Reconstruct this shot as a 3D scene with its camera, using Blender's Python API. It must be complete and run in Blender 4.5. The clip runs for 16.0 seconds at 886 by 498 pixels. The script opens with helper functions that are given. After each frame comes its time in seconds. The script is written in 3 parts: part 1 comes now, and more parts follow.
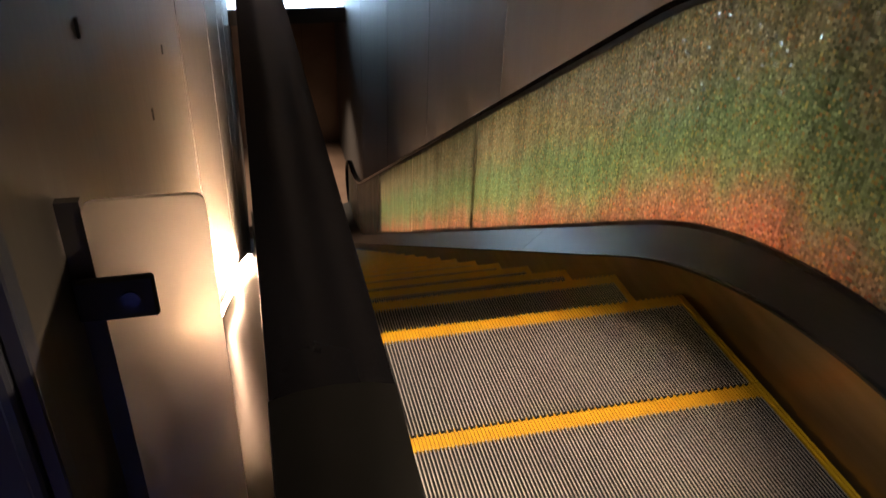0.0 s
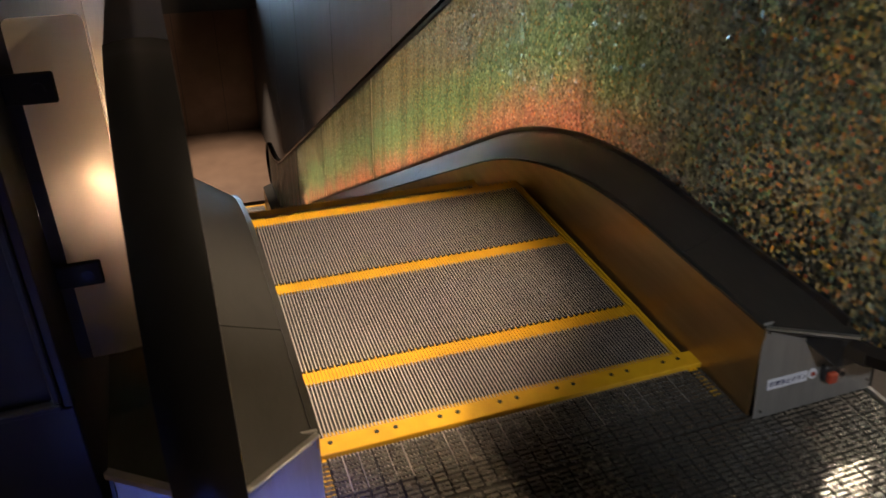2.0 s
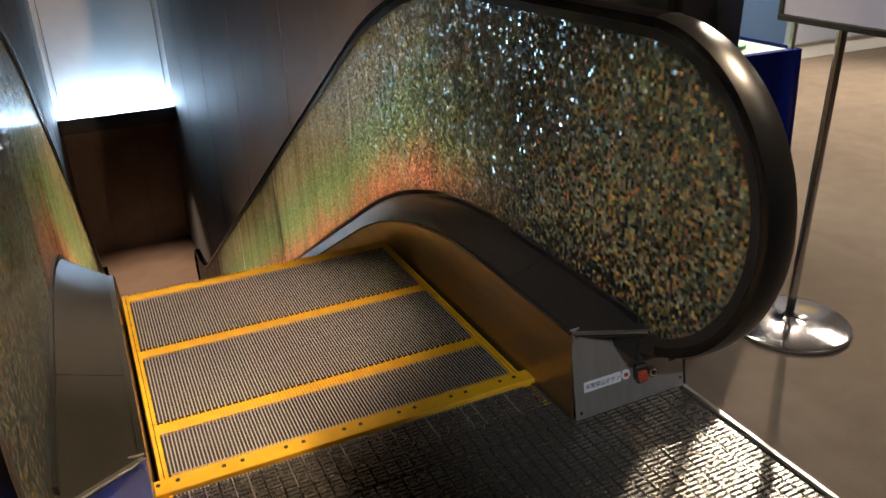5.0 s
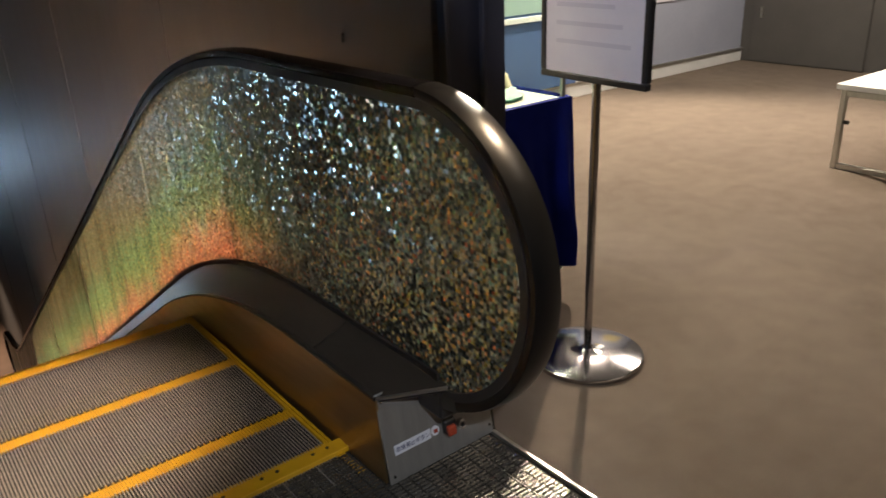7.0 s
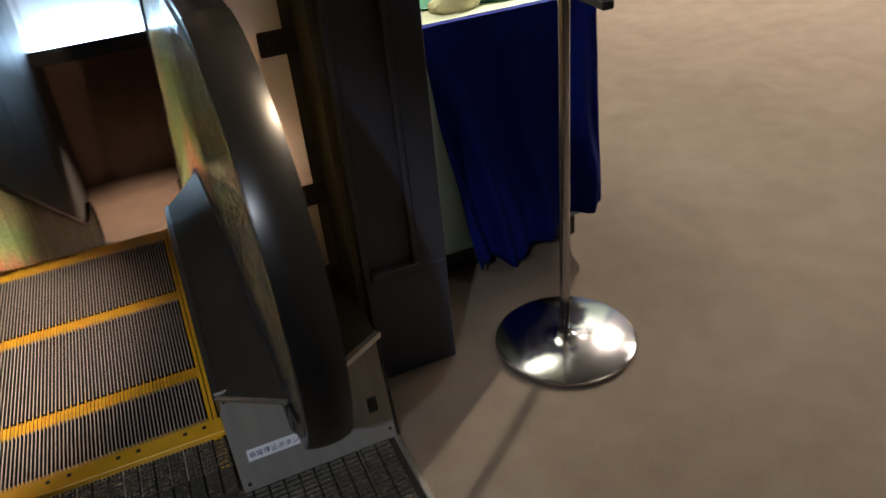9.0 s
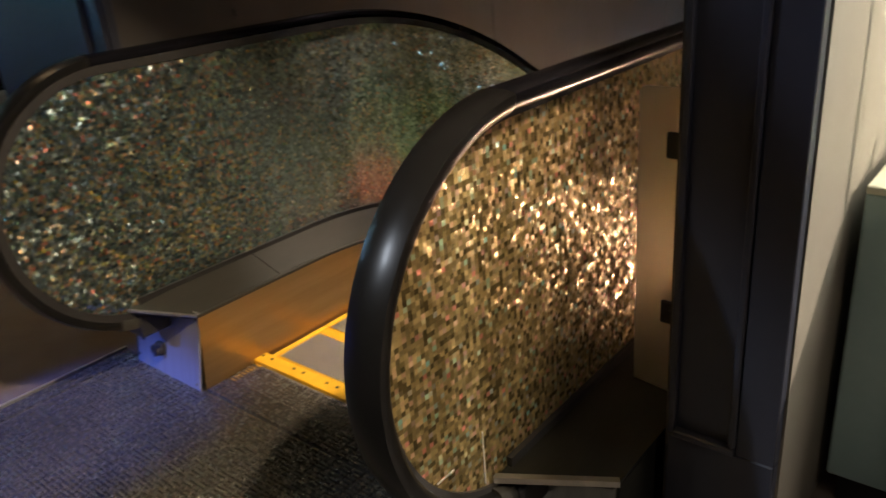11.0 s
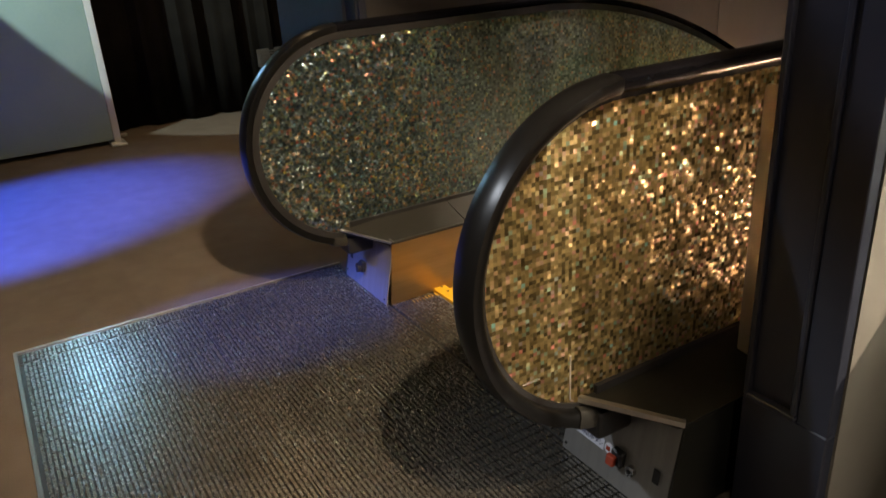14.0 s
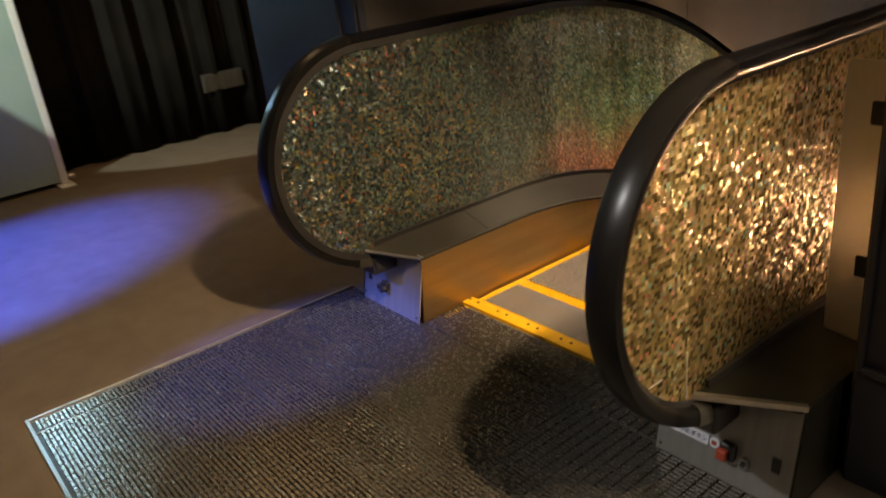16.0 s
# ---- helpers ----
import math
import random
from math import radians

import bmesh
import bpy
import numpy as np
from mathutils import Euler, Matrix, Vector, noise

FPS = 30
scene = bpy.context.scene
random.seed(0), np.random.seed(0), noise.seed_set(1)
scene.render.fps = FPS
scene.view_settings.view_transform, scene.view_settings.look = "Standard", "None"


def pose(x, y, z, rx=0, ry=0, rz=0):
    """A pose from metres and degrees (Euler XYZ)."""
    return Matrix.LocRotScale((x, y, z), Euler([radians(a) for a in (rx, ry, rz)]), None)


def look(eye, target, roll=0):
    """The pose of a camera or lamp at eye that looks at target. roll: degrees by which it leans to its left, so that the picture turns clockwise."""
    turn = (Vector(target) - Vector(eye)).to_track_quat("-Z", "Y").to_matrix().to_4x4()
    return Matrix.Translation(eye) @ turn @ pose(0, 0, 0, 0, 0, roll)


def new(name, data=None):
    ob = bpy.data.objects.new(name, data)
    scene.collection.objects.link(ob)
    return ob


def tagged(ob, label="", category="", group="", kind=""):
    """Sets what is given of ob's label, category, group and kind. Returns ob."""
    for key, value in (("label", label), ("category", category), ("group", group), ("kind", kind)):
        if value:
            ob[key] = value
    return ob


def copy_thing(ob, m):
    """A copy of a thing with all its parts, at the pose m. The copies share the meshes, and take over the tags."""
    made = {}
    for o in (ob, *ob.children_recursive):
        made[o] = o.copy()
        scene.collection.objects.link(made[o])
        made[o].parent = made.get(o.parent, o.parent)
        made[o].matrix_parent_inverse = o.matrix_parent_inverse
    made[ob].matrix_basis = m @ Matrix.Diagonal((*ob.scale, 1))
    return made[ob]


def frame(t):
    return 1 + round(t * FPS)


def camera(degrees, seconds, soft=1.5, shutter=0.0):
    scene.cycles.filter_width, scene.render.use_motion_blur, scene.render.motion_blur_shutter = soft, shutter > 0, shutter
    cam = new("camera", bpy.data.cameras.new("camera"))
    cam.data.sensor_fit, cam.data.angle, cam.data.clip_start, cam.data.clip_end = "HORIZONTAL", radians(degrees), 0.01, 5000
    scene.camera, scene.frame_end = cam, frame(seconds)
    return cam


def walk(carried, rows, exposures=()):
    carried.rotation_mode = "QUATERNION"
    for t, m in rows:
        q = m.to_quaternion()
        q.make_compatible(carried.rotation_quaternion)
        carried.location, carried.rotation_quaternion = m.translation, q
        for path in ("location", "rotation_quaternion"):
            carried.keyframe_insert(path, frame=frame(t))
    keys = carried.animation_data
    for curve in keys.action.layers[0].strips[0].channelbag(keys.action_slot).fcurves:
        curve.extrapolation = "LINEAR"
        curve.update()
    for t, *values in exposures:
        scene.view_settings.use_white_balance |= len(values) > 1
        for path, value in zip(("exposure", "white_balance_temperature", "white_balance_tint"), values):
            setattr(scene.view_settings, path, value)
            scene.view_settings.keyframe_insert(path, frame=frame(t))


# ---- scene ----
cam = camera(60.0, 16.0, 1.5, 0.5)
PATH = [
    (0, (-0.692, -0.603, 1.293), (-0.241, 1.04, 0.246), 2.4),
    (0.5, (-0.7, -0.681, 1.313), (-0.233, 0.999, 0.334), 2.7),
    (1, (-0.688, -0.824, 1.274), (-0.262, 0.862, 0.287), 1.4),
    (1.5, (-0.664, -1.017, 1.257), (-0.242, 0.628, 0.202), -1.1),
    (2, (-0.634, -1.225, 1.27), (-0.031, 0.361, 0.211), 1.6),
    (2.5, (-0.543, -1.376, 1.297), (-0.042, 0.382, 0.485), -0.2),
    (3, (-0.484, -1.474, 1.302), (-0.019, 0.341, 0.602), -1.2),
    (3.5, (-0.465, -1.498, 1.269), (0.003, 0.328, 0.601), -1.8),
    (4, (-0.458, -1.533, 1.23), (0.137, 0.225, 0.484), -1.6),
    (4.2, (-0.455, -1.542, 1.224), (0.199, 0.175, 0.433), -1.4),
    (6.3, (-0.41, -1.574, 1.258), (0.528, -0.016, 0.426), -1.6),
    (6.5, (-0.374, -1.587, 1.265), (0.634, -0.056, 0.466), -1.7),
    (7, (-0.315, -1.595, 1.291), (0.814, -0.13, 0.531), -2.5),
    (7.5, (-0.2, -1.534, 1.268), (0.975, -0.138, 0.449), -3.5),
    (8, (0.051, -1.526, 1.251), (1.235, -0.185, 0.358), -4.3),
    (8.5, (0.306, -1.582, 1.288), (1.102, -0.042, 0.29), -5.7),
    (9, (0.566, -1.482, 1.269), (1.161, 0.107, 0.21), -6.0),
    (9.5, (0.81, -1.384, 1.215), (0.952, 0.384, 0.292), -8.8),
    (10, (1.056, -1.259, 1.211), (0.582, 0.484, 0.353), -8.0),
    (12.3, (1.666, -1.284, 1.288), (0.161, -0.236, 0.491), -3.9),
    (12.5, (1.704, -1.297, 1.286), (0.183, -0.291, 0.465), -4.3),
    (13, (1.769, -1.319, 1.274), (0.23, -0.38, 0.409), -4.6),
    (14, (1.805, -1.322, 1.289), (0.213, -0.401, 0.503), -3.5),
    (14.5, (1.794, -1.321, 1.298), (0.175, -0.394, 0.578), -2.6),
    (15, (1.775, -1.326, 1.299), (0.138, -0.4, 0.622), -3.5),
    (15.5, (1.72, -1.411, 1.277), (0.103, -0.45, 0.596), -5.7),
    (16, (1.514, -1.592, 1.287), (0.033, -0.493, 0.512), -6.7),
]
walk(cam, [(t, look(eye, target, roll)) for t, eye, target, roll in PATH],
     [(0, 0.06, 6500, 10), (6.3, 0.05, 6500, 10), (7.5, 0.14, 6500, 10), (9, 0.05, 6200, 9), (10, 0.1, 6100, 8), (12.5, 0.06, 6300, 8), (15.5, 0.1, 6500, 9), (16, 0.12, 7500, 10)])

# ---- world, lights ----
world = bpy.data.worlds.new("world")
scene.world = world
world.use_nodes = True
world.node_tree.nodes["Background"].inputs[0].default_value = (0.35, 0.4, 0.55, 1)
world.node_tree.nodes["Background"].inputs[1].default_value = 0.02


def lamp(name, kind, eye, target, watts, colour, size=0.1, spot=90, blend=0.6):
    data = bpy.data.lights.new(name, kind)
    data.energy, data.color = watts, colour
    if kind == "AREA":
        data.shape, data.size, data.size_y = "RECTANGLE", size, size
        if name == "cove_light":
            data.size = 1.6
    else:
        data.shadow_soft_size = size
    if kind == "SPOT":
        data.spot_size, data.spot_blend = radians(spot), blend
    ob = new(name, data)
    ob.matrix_world = pose(*eye, 175, 0, 0) if name == "cove_light" else look(eye, target)
    return ob


lamp("hall_spot", "SPOT", (2.05, -0.62, 2.8), (-0.70, -0.6, 0), 620, (1.0, 0.74, 0.48), 0.05, 38, 0.5)
lamp("gallery_spot", "SPOT", (4.3, 2.2, 2.85), (2.2, 0.2, 0), 900, (1.0, 0.83, 0.65), 0.03, 130, 0.5)
# two soft overhead fills added to brighten the gallery floor
lamp("gallery_fill", "AREA", (2.7, -1.3, 2.85), (2.7, -1.3, 0), 11, (1.0, 0.84, 0.68), 1.2)
lamp("gallery_fill", "AREA", (5.2, 1.0, 2.85), (5.2, 1.0, 0), 95, (1.0, 0.86, 0.72), 1.2)
# unseen lilac lamp added to brighten the notice's face
lamp("notice_fill", "SPOT", (-0.9, -1.2, 2.85), (1.35, -0.15, 1.2), 110, (0.86, 0.84, 1.0), 0.04, 17, 0.4)
lamp("entry_spot", "SPOT", (-0.9, -3.1, 2.85), (0.66, -0.30, 0.30), 220, (0.88, 0.92, 1.0), 0.06, 19, 0.8)
lamp("case_light", "AREA", (1.43, 0.75, 1.49), (1.43, 0.75, 0), 9, (1.0, 0.92, 0.78), 0.4)
lamp("step_spot", "SPOT", (-0.20, 0.7, 2.9), (-0.26, 0.56, 0), 520, (1.0, 0.78, 0.62), 0.06, 29, 0.75)
# warm fill added to brighten the west floor
lamp("left_fill", "SPOT", (-2.6, -0.1, 2.8), (-2.7, 0.2, 0), 80, (1.0, 0.66, 0.34), 0.15, 110, 0.9)
lamp("blue_spot", "SPOT", (-1.6, -4.2, 2.75), (-2.42, -1.52, 0), 6200, (0.03, 0.10, 1.0), 0.04, 25, 0.6)
lamp("blue_wash", "SPOT", (-1.1, -4.0, 2.75), (-0.66, -0.75, 0.05), 2000, (0.10, 0.18, 1.0), 0.05, 11.5, 0.7)
lamp("screen_spot", "SPOT", (-2.5, -2.3, 2.85), (-3.8, -0.45, 1.93), 360, (0.86, 1.0, 0.90), 0.02, 56, 0.05)
# unseen lamp added: whitens the screen's top so the landing plate mirrors it
lamp("plate_glare_lamp", "SPOT", (-2.3, -1.9, 2.85), (-3.8, -1.15, 1.75), 8500, (0.42, 0.64, 1.0), 0.05, 13, 0.5)
lamp("cove_light", "AREA", (0.0, 11.52, -1.835), (0.0, 11.66, 0.4), 95, (0.52, 0.74, 1.0), 0.1)
lamp("landing_spot", "SPOT", (0.0, 11.3, -2.1), (0.0, 11.1, -4.67), 700, (1.0, 0.78, 0.60), 0.05, 78, 0.9)
for s in (-1, 1):
    lamp("bulb_light", "POINT", (s * 0.82, 0.66, 0.40), (s * 0.82, 0.66, 0), 0.06, (1.0, 0.6, 0.32), 0.02)

# ---- materials ----
SLOPE, RISE, LOW_BEND = 0.588, 4.67, 0.97      # the escalator's slope, its rise, where the deck bends


class Nodes:
    """A node material and short ways to add to it."""

    def __init__(self, name, rough=0.5, metal=0.0):
        self.mat = bpy.data.materials.new(name)
        self.mat.use_nodes = True
        self.tree = self.mat.node_tree
        self.bsdf = self.tree.nodes["Principled BSDF"]
        self.bsdf.inputs["Roughness"].default_value = rough
        self.bsdf.inputs["Metallic"].default_value = metal
        self.coord = self.tree.nodes.new("ShaderNodeTexCoord")

    def node(self, kind, **inputs):
        n = self.tree.nodes.new("ShaderNode" + kind)
        for k, v in inputs.items():
            key = k.replace("_", " ")
            if isinstance(v, bpy.types.NodeSocket):
                self.tree.links.new(v, n.inputs[key])
            else:
                n.inputs[key].default_value = v
        return n

    def link(self, a, b):
        self.tree.links.new(a, b)

    def scaled(self, x, y, z):
        m = self.node("Mapping", Vector=self.coord.outputs["Object"])
        m.inputs["Scale"].default_value = (x, y, z)
        return m.outputs[0]

    def noise(self, scale, detail=3.0, vec=None, rough=0.5):
        return self.node("TexNoise", Vector=vec or self.coord.outputs["Object"], Scale=scale, Detail=detail, Roughness=rough).outputs["Fac"]

    def ramp(self, fac, stops):
        r = self.node("ValToRGB", Fac=fac)
        el = r.color_ramp.elements
        while len(el) < len(stops):
            el.new(0.5)
        for e, (p, c) in zip(el, stops):
            e.position, e.color = p, (*c, 1)
        return r.outputs[0]

    def span(self, fac, lo, hi):
        m = self.node("MapRange", Value=fac)
        m.inputs["To Min"].default_value, m.inputs["To Max"].default_value = lo, hi
        return m.outputs[0]

    def bump(self, height, strength, distance=0.01):
        b = self.node("Bump", Height=height, Strength=strength, Distance=distance)
        self.link(b.outputs[0], self.bsdf.inputs["Normal"])

    def colour(self, socket):
        self.link(socket, self.bsdf.inputs["Base Color"])

    def rough(self, socket):
        self.link(socket, self.bsdf.inputs["Roughness"])


def painted(name, a, b, rough=0.5, metal=0.0, scale=6.0, bump=0.05, stretch=(1, 1, 1), spread=0.06):
    """A surface of two near tones, mottled at two scales, with fine relief and uneven gloss."""
    m = Nodes(name, rough, metal)
    v = m.scaled(*stretch)
    big, fine = m.noise(scale, 4, v), m.noise(scale * 14, 3, v)
    mix = m.node("Math", Value=big)
    mix.operation = "MULTIPLY_ADD"
    mix.inputs[1].default_value = 0.75
    m.link(m.span(fine, 0, 0.25), mix.inputs[2])
    m.colour(m.ramp(mix.outputs[0], [(0.3, a), (0.7, b)]))
    m.rough(m.span(fine, max(0.03, rough - spread), min(1, rough + spread)))
    m.bump(fine, bump, 0.004)
    return m.mat


def make_film(name, dim, pale, newel_tone, most, share, solid, smooth, dull, least=1.0):
    """Holographic film of small square facets, each tilted its own way, that lets part of the light through."""
    m = Nodes(name, 0.2, 1.0)
    snap = m.node("VectorMath", Vector=m.scaled(1, 1, 1))
    snap.operation = "SNAP"
    snap.inputs[1].default_value = (0.5, 0.0094, 0.0094)
    white = m.node("TexWhiteNoise", Vector=snap.outputs[0])
    tilt = m.node("VectorMath", Vector=white.outputs["Color"])
    tilt.operation = "SUBTRACT"
    tilt.inputs[1].default_value = (0.5, 0.5, 0.5)
    grow = m.node("VectorMath", Vector=tilt.outputs[0])
    grow.operation = "MULTIPLY"
    grow.inputs[1].default_value = (0.0, 0.64, 0.64)
    geo = m.node("NewGeometry")
    add = m.node("VectorMath", Vector=geo.outputs["Normal"])
    m.link(grow.outputs[0], add.inputs[1])
    norm = m.node("VectorMath", Vector=add.outputs[0])
    norm.operation = "NORMALIZE"
    m.link(norm.outputs[0], m.bsdf.inputs["Normal"])
    second = m.node("TexWhiteNoise", Vector=white.outputs["Color"])
    hue = m.ramp(second.outputs["Value"], [(0.0, [0.6 * c for c in dim]), (0.35, dim), (0.80, pale), (0.85, (0.80, 0.52, 0.33)),
                                           (0.89, (0.76, 0.66, 0.34)), (0.93, (0.40, 0.62, 0.42)), (0.97, (0.86, 0.30, 0.22)), (1.0, (0.30, 0.68, 0.60))])
    m.bsdf.inputs["Coat Weight"].default_value = 0.3
    m.bsdf.inputs["Coat Roughness"].default_value = 0.04
    m.colour(hue)
    m.rough(m.span(second.outputs["Value"], smooth, dull))
    # rope glow painted in: red-to-green bands that follow the deck, broken into upright streaks
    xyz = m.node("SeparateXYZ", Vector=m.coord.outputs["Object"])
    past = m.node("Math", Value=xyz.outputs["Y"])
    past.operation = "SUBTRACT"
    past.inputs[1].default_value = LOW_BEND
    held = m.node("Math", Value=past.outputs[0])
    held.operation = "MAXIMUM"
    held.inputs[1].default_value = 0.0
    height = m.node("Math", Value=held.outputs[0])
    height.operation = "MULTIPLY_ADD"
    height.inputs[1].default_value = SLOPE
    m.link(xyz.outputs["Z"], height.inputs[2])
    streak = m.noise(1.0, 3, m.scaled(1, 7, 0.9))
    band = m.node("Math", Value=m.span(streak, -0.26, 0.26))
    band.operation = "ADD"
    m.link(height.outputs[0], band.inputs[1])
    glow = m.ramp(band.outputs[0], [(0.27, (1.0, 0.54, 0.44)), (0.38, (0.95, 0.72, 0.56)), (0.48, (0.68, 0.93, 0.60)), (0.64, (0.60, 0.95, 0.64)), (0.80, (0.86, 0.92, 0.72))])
    # towards the newel, off the rope, the painted glow fades and less passes through
    newel_fade = m.node("MapRange", Value=xyz.outputs["Y"])
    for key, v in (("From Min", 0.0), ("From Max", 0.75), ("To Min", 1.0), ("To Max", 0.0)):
        newel_fade.inputs[key].default_value = v
    faded_glow = m.node("MixRGB", Fac=newel_fade.outputs[0], Color1=glow, Color2=(*newel_tone, 1))
    # the rope's upright light rays, painted into the tint
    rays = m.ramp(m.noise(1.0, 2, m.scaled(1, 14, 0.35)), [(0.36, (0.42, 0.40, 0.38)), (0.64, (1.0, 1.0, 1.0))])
    rayed = m.node("MixRGB", Fac=0.8, Color1=faded_glow.outputs[0], Color2=rays)
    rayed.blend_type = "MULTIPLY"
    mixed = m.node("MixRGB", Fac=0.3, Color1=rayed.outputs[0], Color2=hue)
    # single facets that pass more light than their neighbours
    third = m.node("TexWhiteNoise", Vector=second.outputs["Color"])
    gate = m.ramp(third.outputs["Value"], [(0.0, (least,) * 3), (0.55, (least * 0.6 + 0.4,) * 3), (0.85, (least * 0.4 + 0.6,) * 3), (0.92, (1, 1, 1))])
    gated = m.node("MixRGB", Fac=1.0, Color1=mixed.outputs[0], Color2=gate)
    gated.blend_type = "MULTIPLY"
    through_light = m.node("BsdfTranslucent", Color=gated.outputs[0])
    m.link(norm.outputs[0], through_light.inputs["Normal"])
    plain = m.node("BsdfDiffuse", Color=hue)
    m.link(norm.outputs[0], plain.inputs["Normal"])
    soft = m.node("MixShader", Fac=solid)
    m.link(through_light.outputs[0], soft.inputs[1])
    m.link(plain.outputs[0], soft.inputs[2])
    both = m.node("MixShader", Fac=m.span(newel_fade.outputs[0], most, share))
    m.link(m.bsdf.outputs[0], both.inputs[1])
    m.link(soft.outputs[0], both.inputs[2])
    m.link(both.outputs[0], m.tree.nodes["Material Output"].inputs["Surface"])
    return m.mat


def make_acrylic():
    m = Nodes("frosted_acrylic", 0.33)
    m.colour(m.ramp(m.noise(5, 3), [(0.3, (0.74, 0.69, 0.6)), (0.7, (0.82, 0.77, 0.68))]))
    m.bsdf.inputs["Transmission Weight"].default_value = 0.75
    m.bsdf.inputs["IOR"].default_value = 1.3
    return m.mat


def make_carpet():
    m = Nodes("carpet", 0.95)
    big, mid, fine = m.noise(0.7, 4), m.noise(9, 4), m.noise(420, 2)
    mix = m.node("MixRGB", Fac=0.4, Color1=big, Color2=mid)
    base = m.ramp(mix.outputs[0], [(0.3, (0.152, 0.122, 0.098)), (0.7, (0.228, 0.188, 0.155))])
    # carpet tiles, each a shade of its own
    snap = m.node("VectorMath", Vector=m.coord.outputs["Object"])
    snap.operation = "SNAP"
    snap.inputs[1].default_value = (0.5, 0.5, 50)
    tile = m.node("TexWhiteNoise", Vector=snap.outputs[0])
    shade = m.node("MixRGB", Fac=1.0, Color1=base, Color2=m.ramp(tile.outputs["Value"], [(0.0, (0.95, 0.95, 0.95)), (1.0, (1.03, 1.03, 1.02))]))
    shade.blend_type = "MULTIPLY"
    base = shade.outputs[0]
    grain = m.node("MixRGB", Fac=0.55, Color1=base, Color2=m.ramp(fine, [(0.35, (0.4, 0.38, 0.36)), (0.65, (1, 1, 1))]))
    grain.blend_type = "MULTIPLY"
    m.colour(grain.outputs[0])
    m.bump(fine, 0.6, 0.006)
    return m.mat


def matte(mat, level=0.1):
    mat.node_tree.nodes["Principled BSDF"].inputs["Specular IOR Level"].default_value = level
    return mat


def make_glow(name, colour, strength):
    m = Nodes(name, 0.4)
    m.bsdf.inputs["Base Color"].default_value = (*colour, 1)
    m.bsdf.inputs["Emission Color"].default_value = (*colour, 1)
    m.bsdf.inputs["Emission Strength"].default_value = strength
    return m.mat


def make_glass(name, tint=(0.9, 0.97, 0.94)):
    m = Nodes(name, 0.02)
    m.bsdf.inputs["Base Color"].default_value = (*tint, 1)
    m.bsdf.inputs["Transmission Weight"].default_value = 1.0
    m.bsdf.inputs["IOR"].default_value = 1.1
    return m.mat


# one film, two copies: cool light tinted into the inner, warm into the outer
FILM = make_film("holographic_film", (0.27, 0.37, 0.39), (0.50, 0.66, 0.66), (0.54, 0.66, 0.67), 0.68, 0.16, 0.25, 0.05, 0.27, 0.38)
WARM_LIT_FILM = make_film("warm_lit_holographic_film", (0.36, 0.27, 0.11), (0.74, 0.57, 0.25), (0.70, 0.56, 0.27), 0.86, 0.36, 0.30, 0.22, 0.46)
ACRYLIC = make_acrylic()
CARPET = matte(make_carpet())
RUBBER = matte(painted("black_rubber", (0.003, 0.003, 0.004), (0.006, 0.006, 0.008), 0.24, 0, 3, 0.0, spread=0.03), 0.10)
NEWEL = matte(painted("grey_newel_guide", (0.004, 0.004, 0.004), (0.007, 0.007, 0.007), 0.29, 0.0, 3, 0.0, spread=0.03), 0.3)
SKIRT = painted("brown_steel", (0.35, 0.23, 0.10), (0.45, 0.30, 0.14), 0.32, 0.85, 3, 0.03, (1, 1, 12))
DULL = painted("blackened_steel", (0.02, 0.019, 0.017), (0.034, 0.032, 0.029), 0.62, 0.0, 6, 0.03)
POLISHED = painted("dark_polished_steel", (0.030, 0.030, 0.024), (0.048, 0.047, 0.038), 0.30, 0.6, 2, 0.0, (4, 1, 4), 0.04)
DECK = painted("dark_steel_deck", (0.044, 0.042, 0.036), (0.064, 0.061, 0.053), 0.34, 0.5, 2, 0.0, (4, 1, 4), 0.03)
PANEL = painted("dull_steel_panel", (0.27, 0.26, 0.24), (0.36, 0.345, 0.32), 0.40, 0.5, 4, 0.04, (10, 1, 1))
STEEL = painted("brushed_steel", (0.42, 0.41, 0.38), (0.55, 0.54, 0.5), 0.33, 0.9, 4, 0.04, (1, 10, 1))
CHROME = painted("scuffed_chrome", (0.40, 0.39, 0.41), (0.50, 0.49, 0.50), 0.14, 1.0, 12, 0.03)
TREAD = painted("step_aluminium", (0.42, 0.375, 0.33), (0.54, 0.49, 0.43), 0.36, 0.4, 2.5, 0.01)
GROOVE = painted("step_groove", (0.008, 0.007, 0.006), (0.014, 0.013, 0.012), 0.6, 0.0, 9, 0.1)
YELLOW = painted("yellow_edge", (0.62, 0.33, 0.01), (0.75, 0.43, 0.015), 0.42, 0, 25, 0.12)
WALL = painted("stairwell_panel", (0.047, 0.042, 0.038), (0.066, 0.060, 0.054), 0.56, 0.0, 1.5, 0.03, (1, 3, 0.4))
PILLAR = painted("blue_grey_paint", (0.023, 0.026, 0.040), (0.032, 0.036, 0.052), 0.5, 0, 4, 0.06)
DARK = painted("charcoal_wall", (0.035, 0.033, 0.031), (0.05, 0.047, 0.043), 0.75, 0, 3, 0.1)
CURTAIN = matte(painted("black_curtain", (0.010, 0.009, 0.008), (0.018, 0.016, 0.014), 0.95, 0, 8, 0.3))
PLATE = painted("landing_aluminium", (0.20, 0.188, 0.163), (0.29, 0.27, 0.235), 0.265, 0.8, 5, 0.02)
OLIVE = painted("olive_grey_paint", (0.10, 0.095, 0.07), (0.13, 0.122, 0.092), 0.6, 0, 4, 0.05)
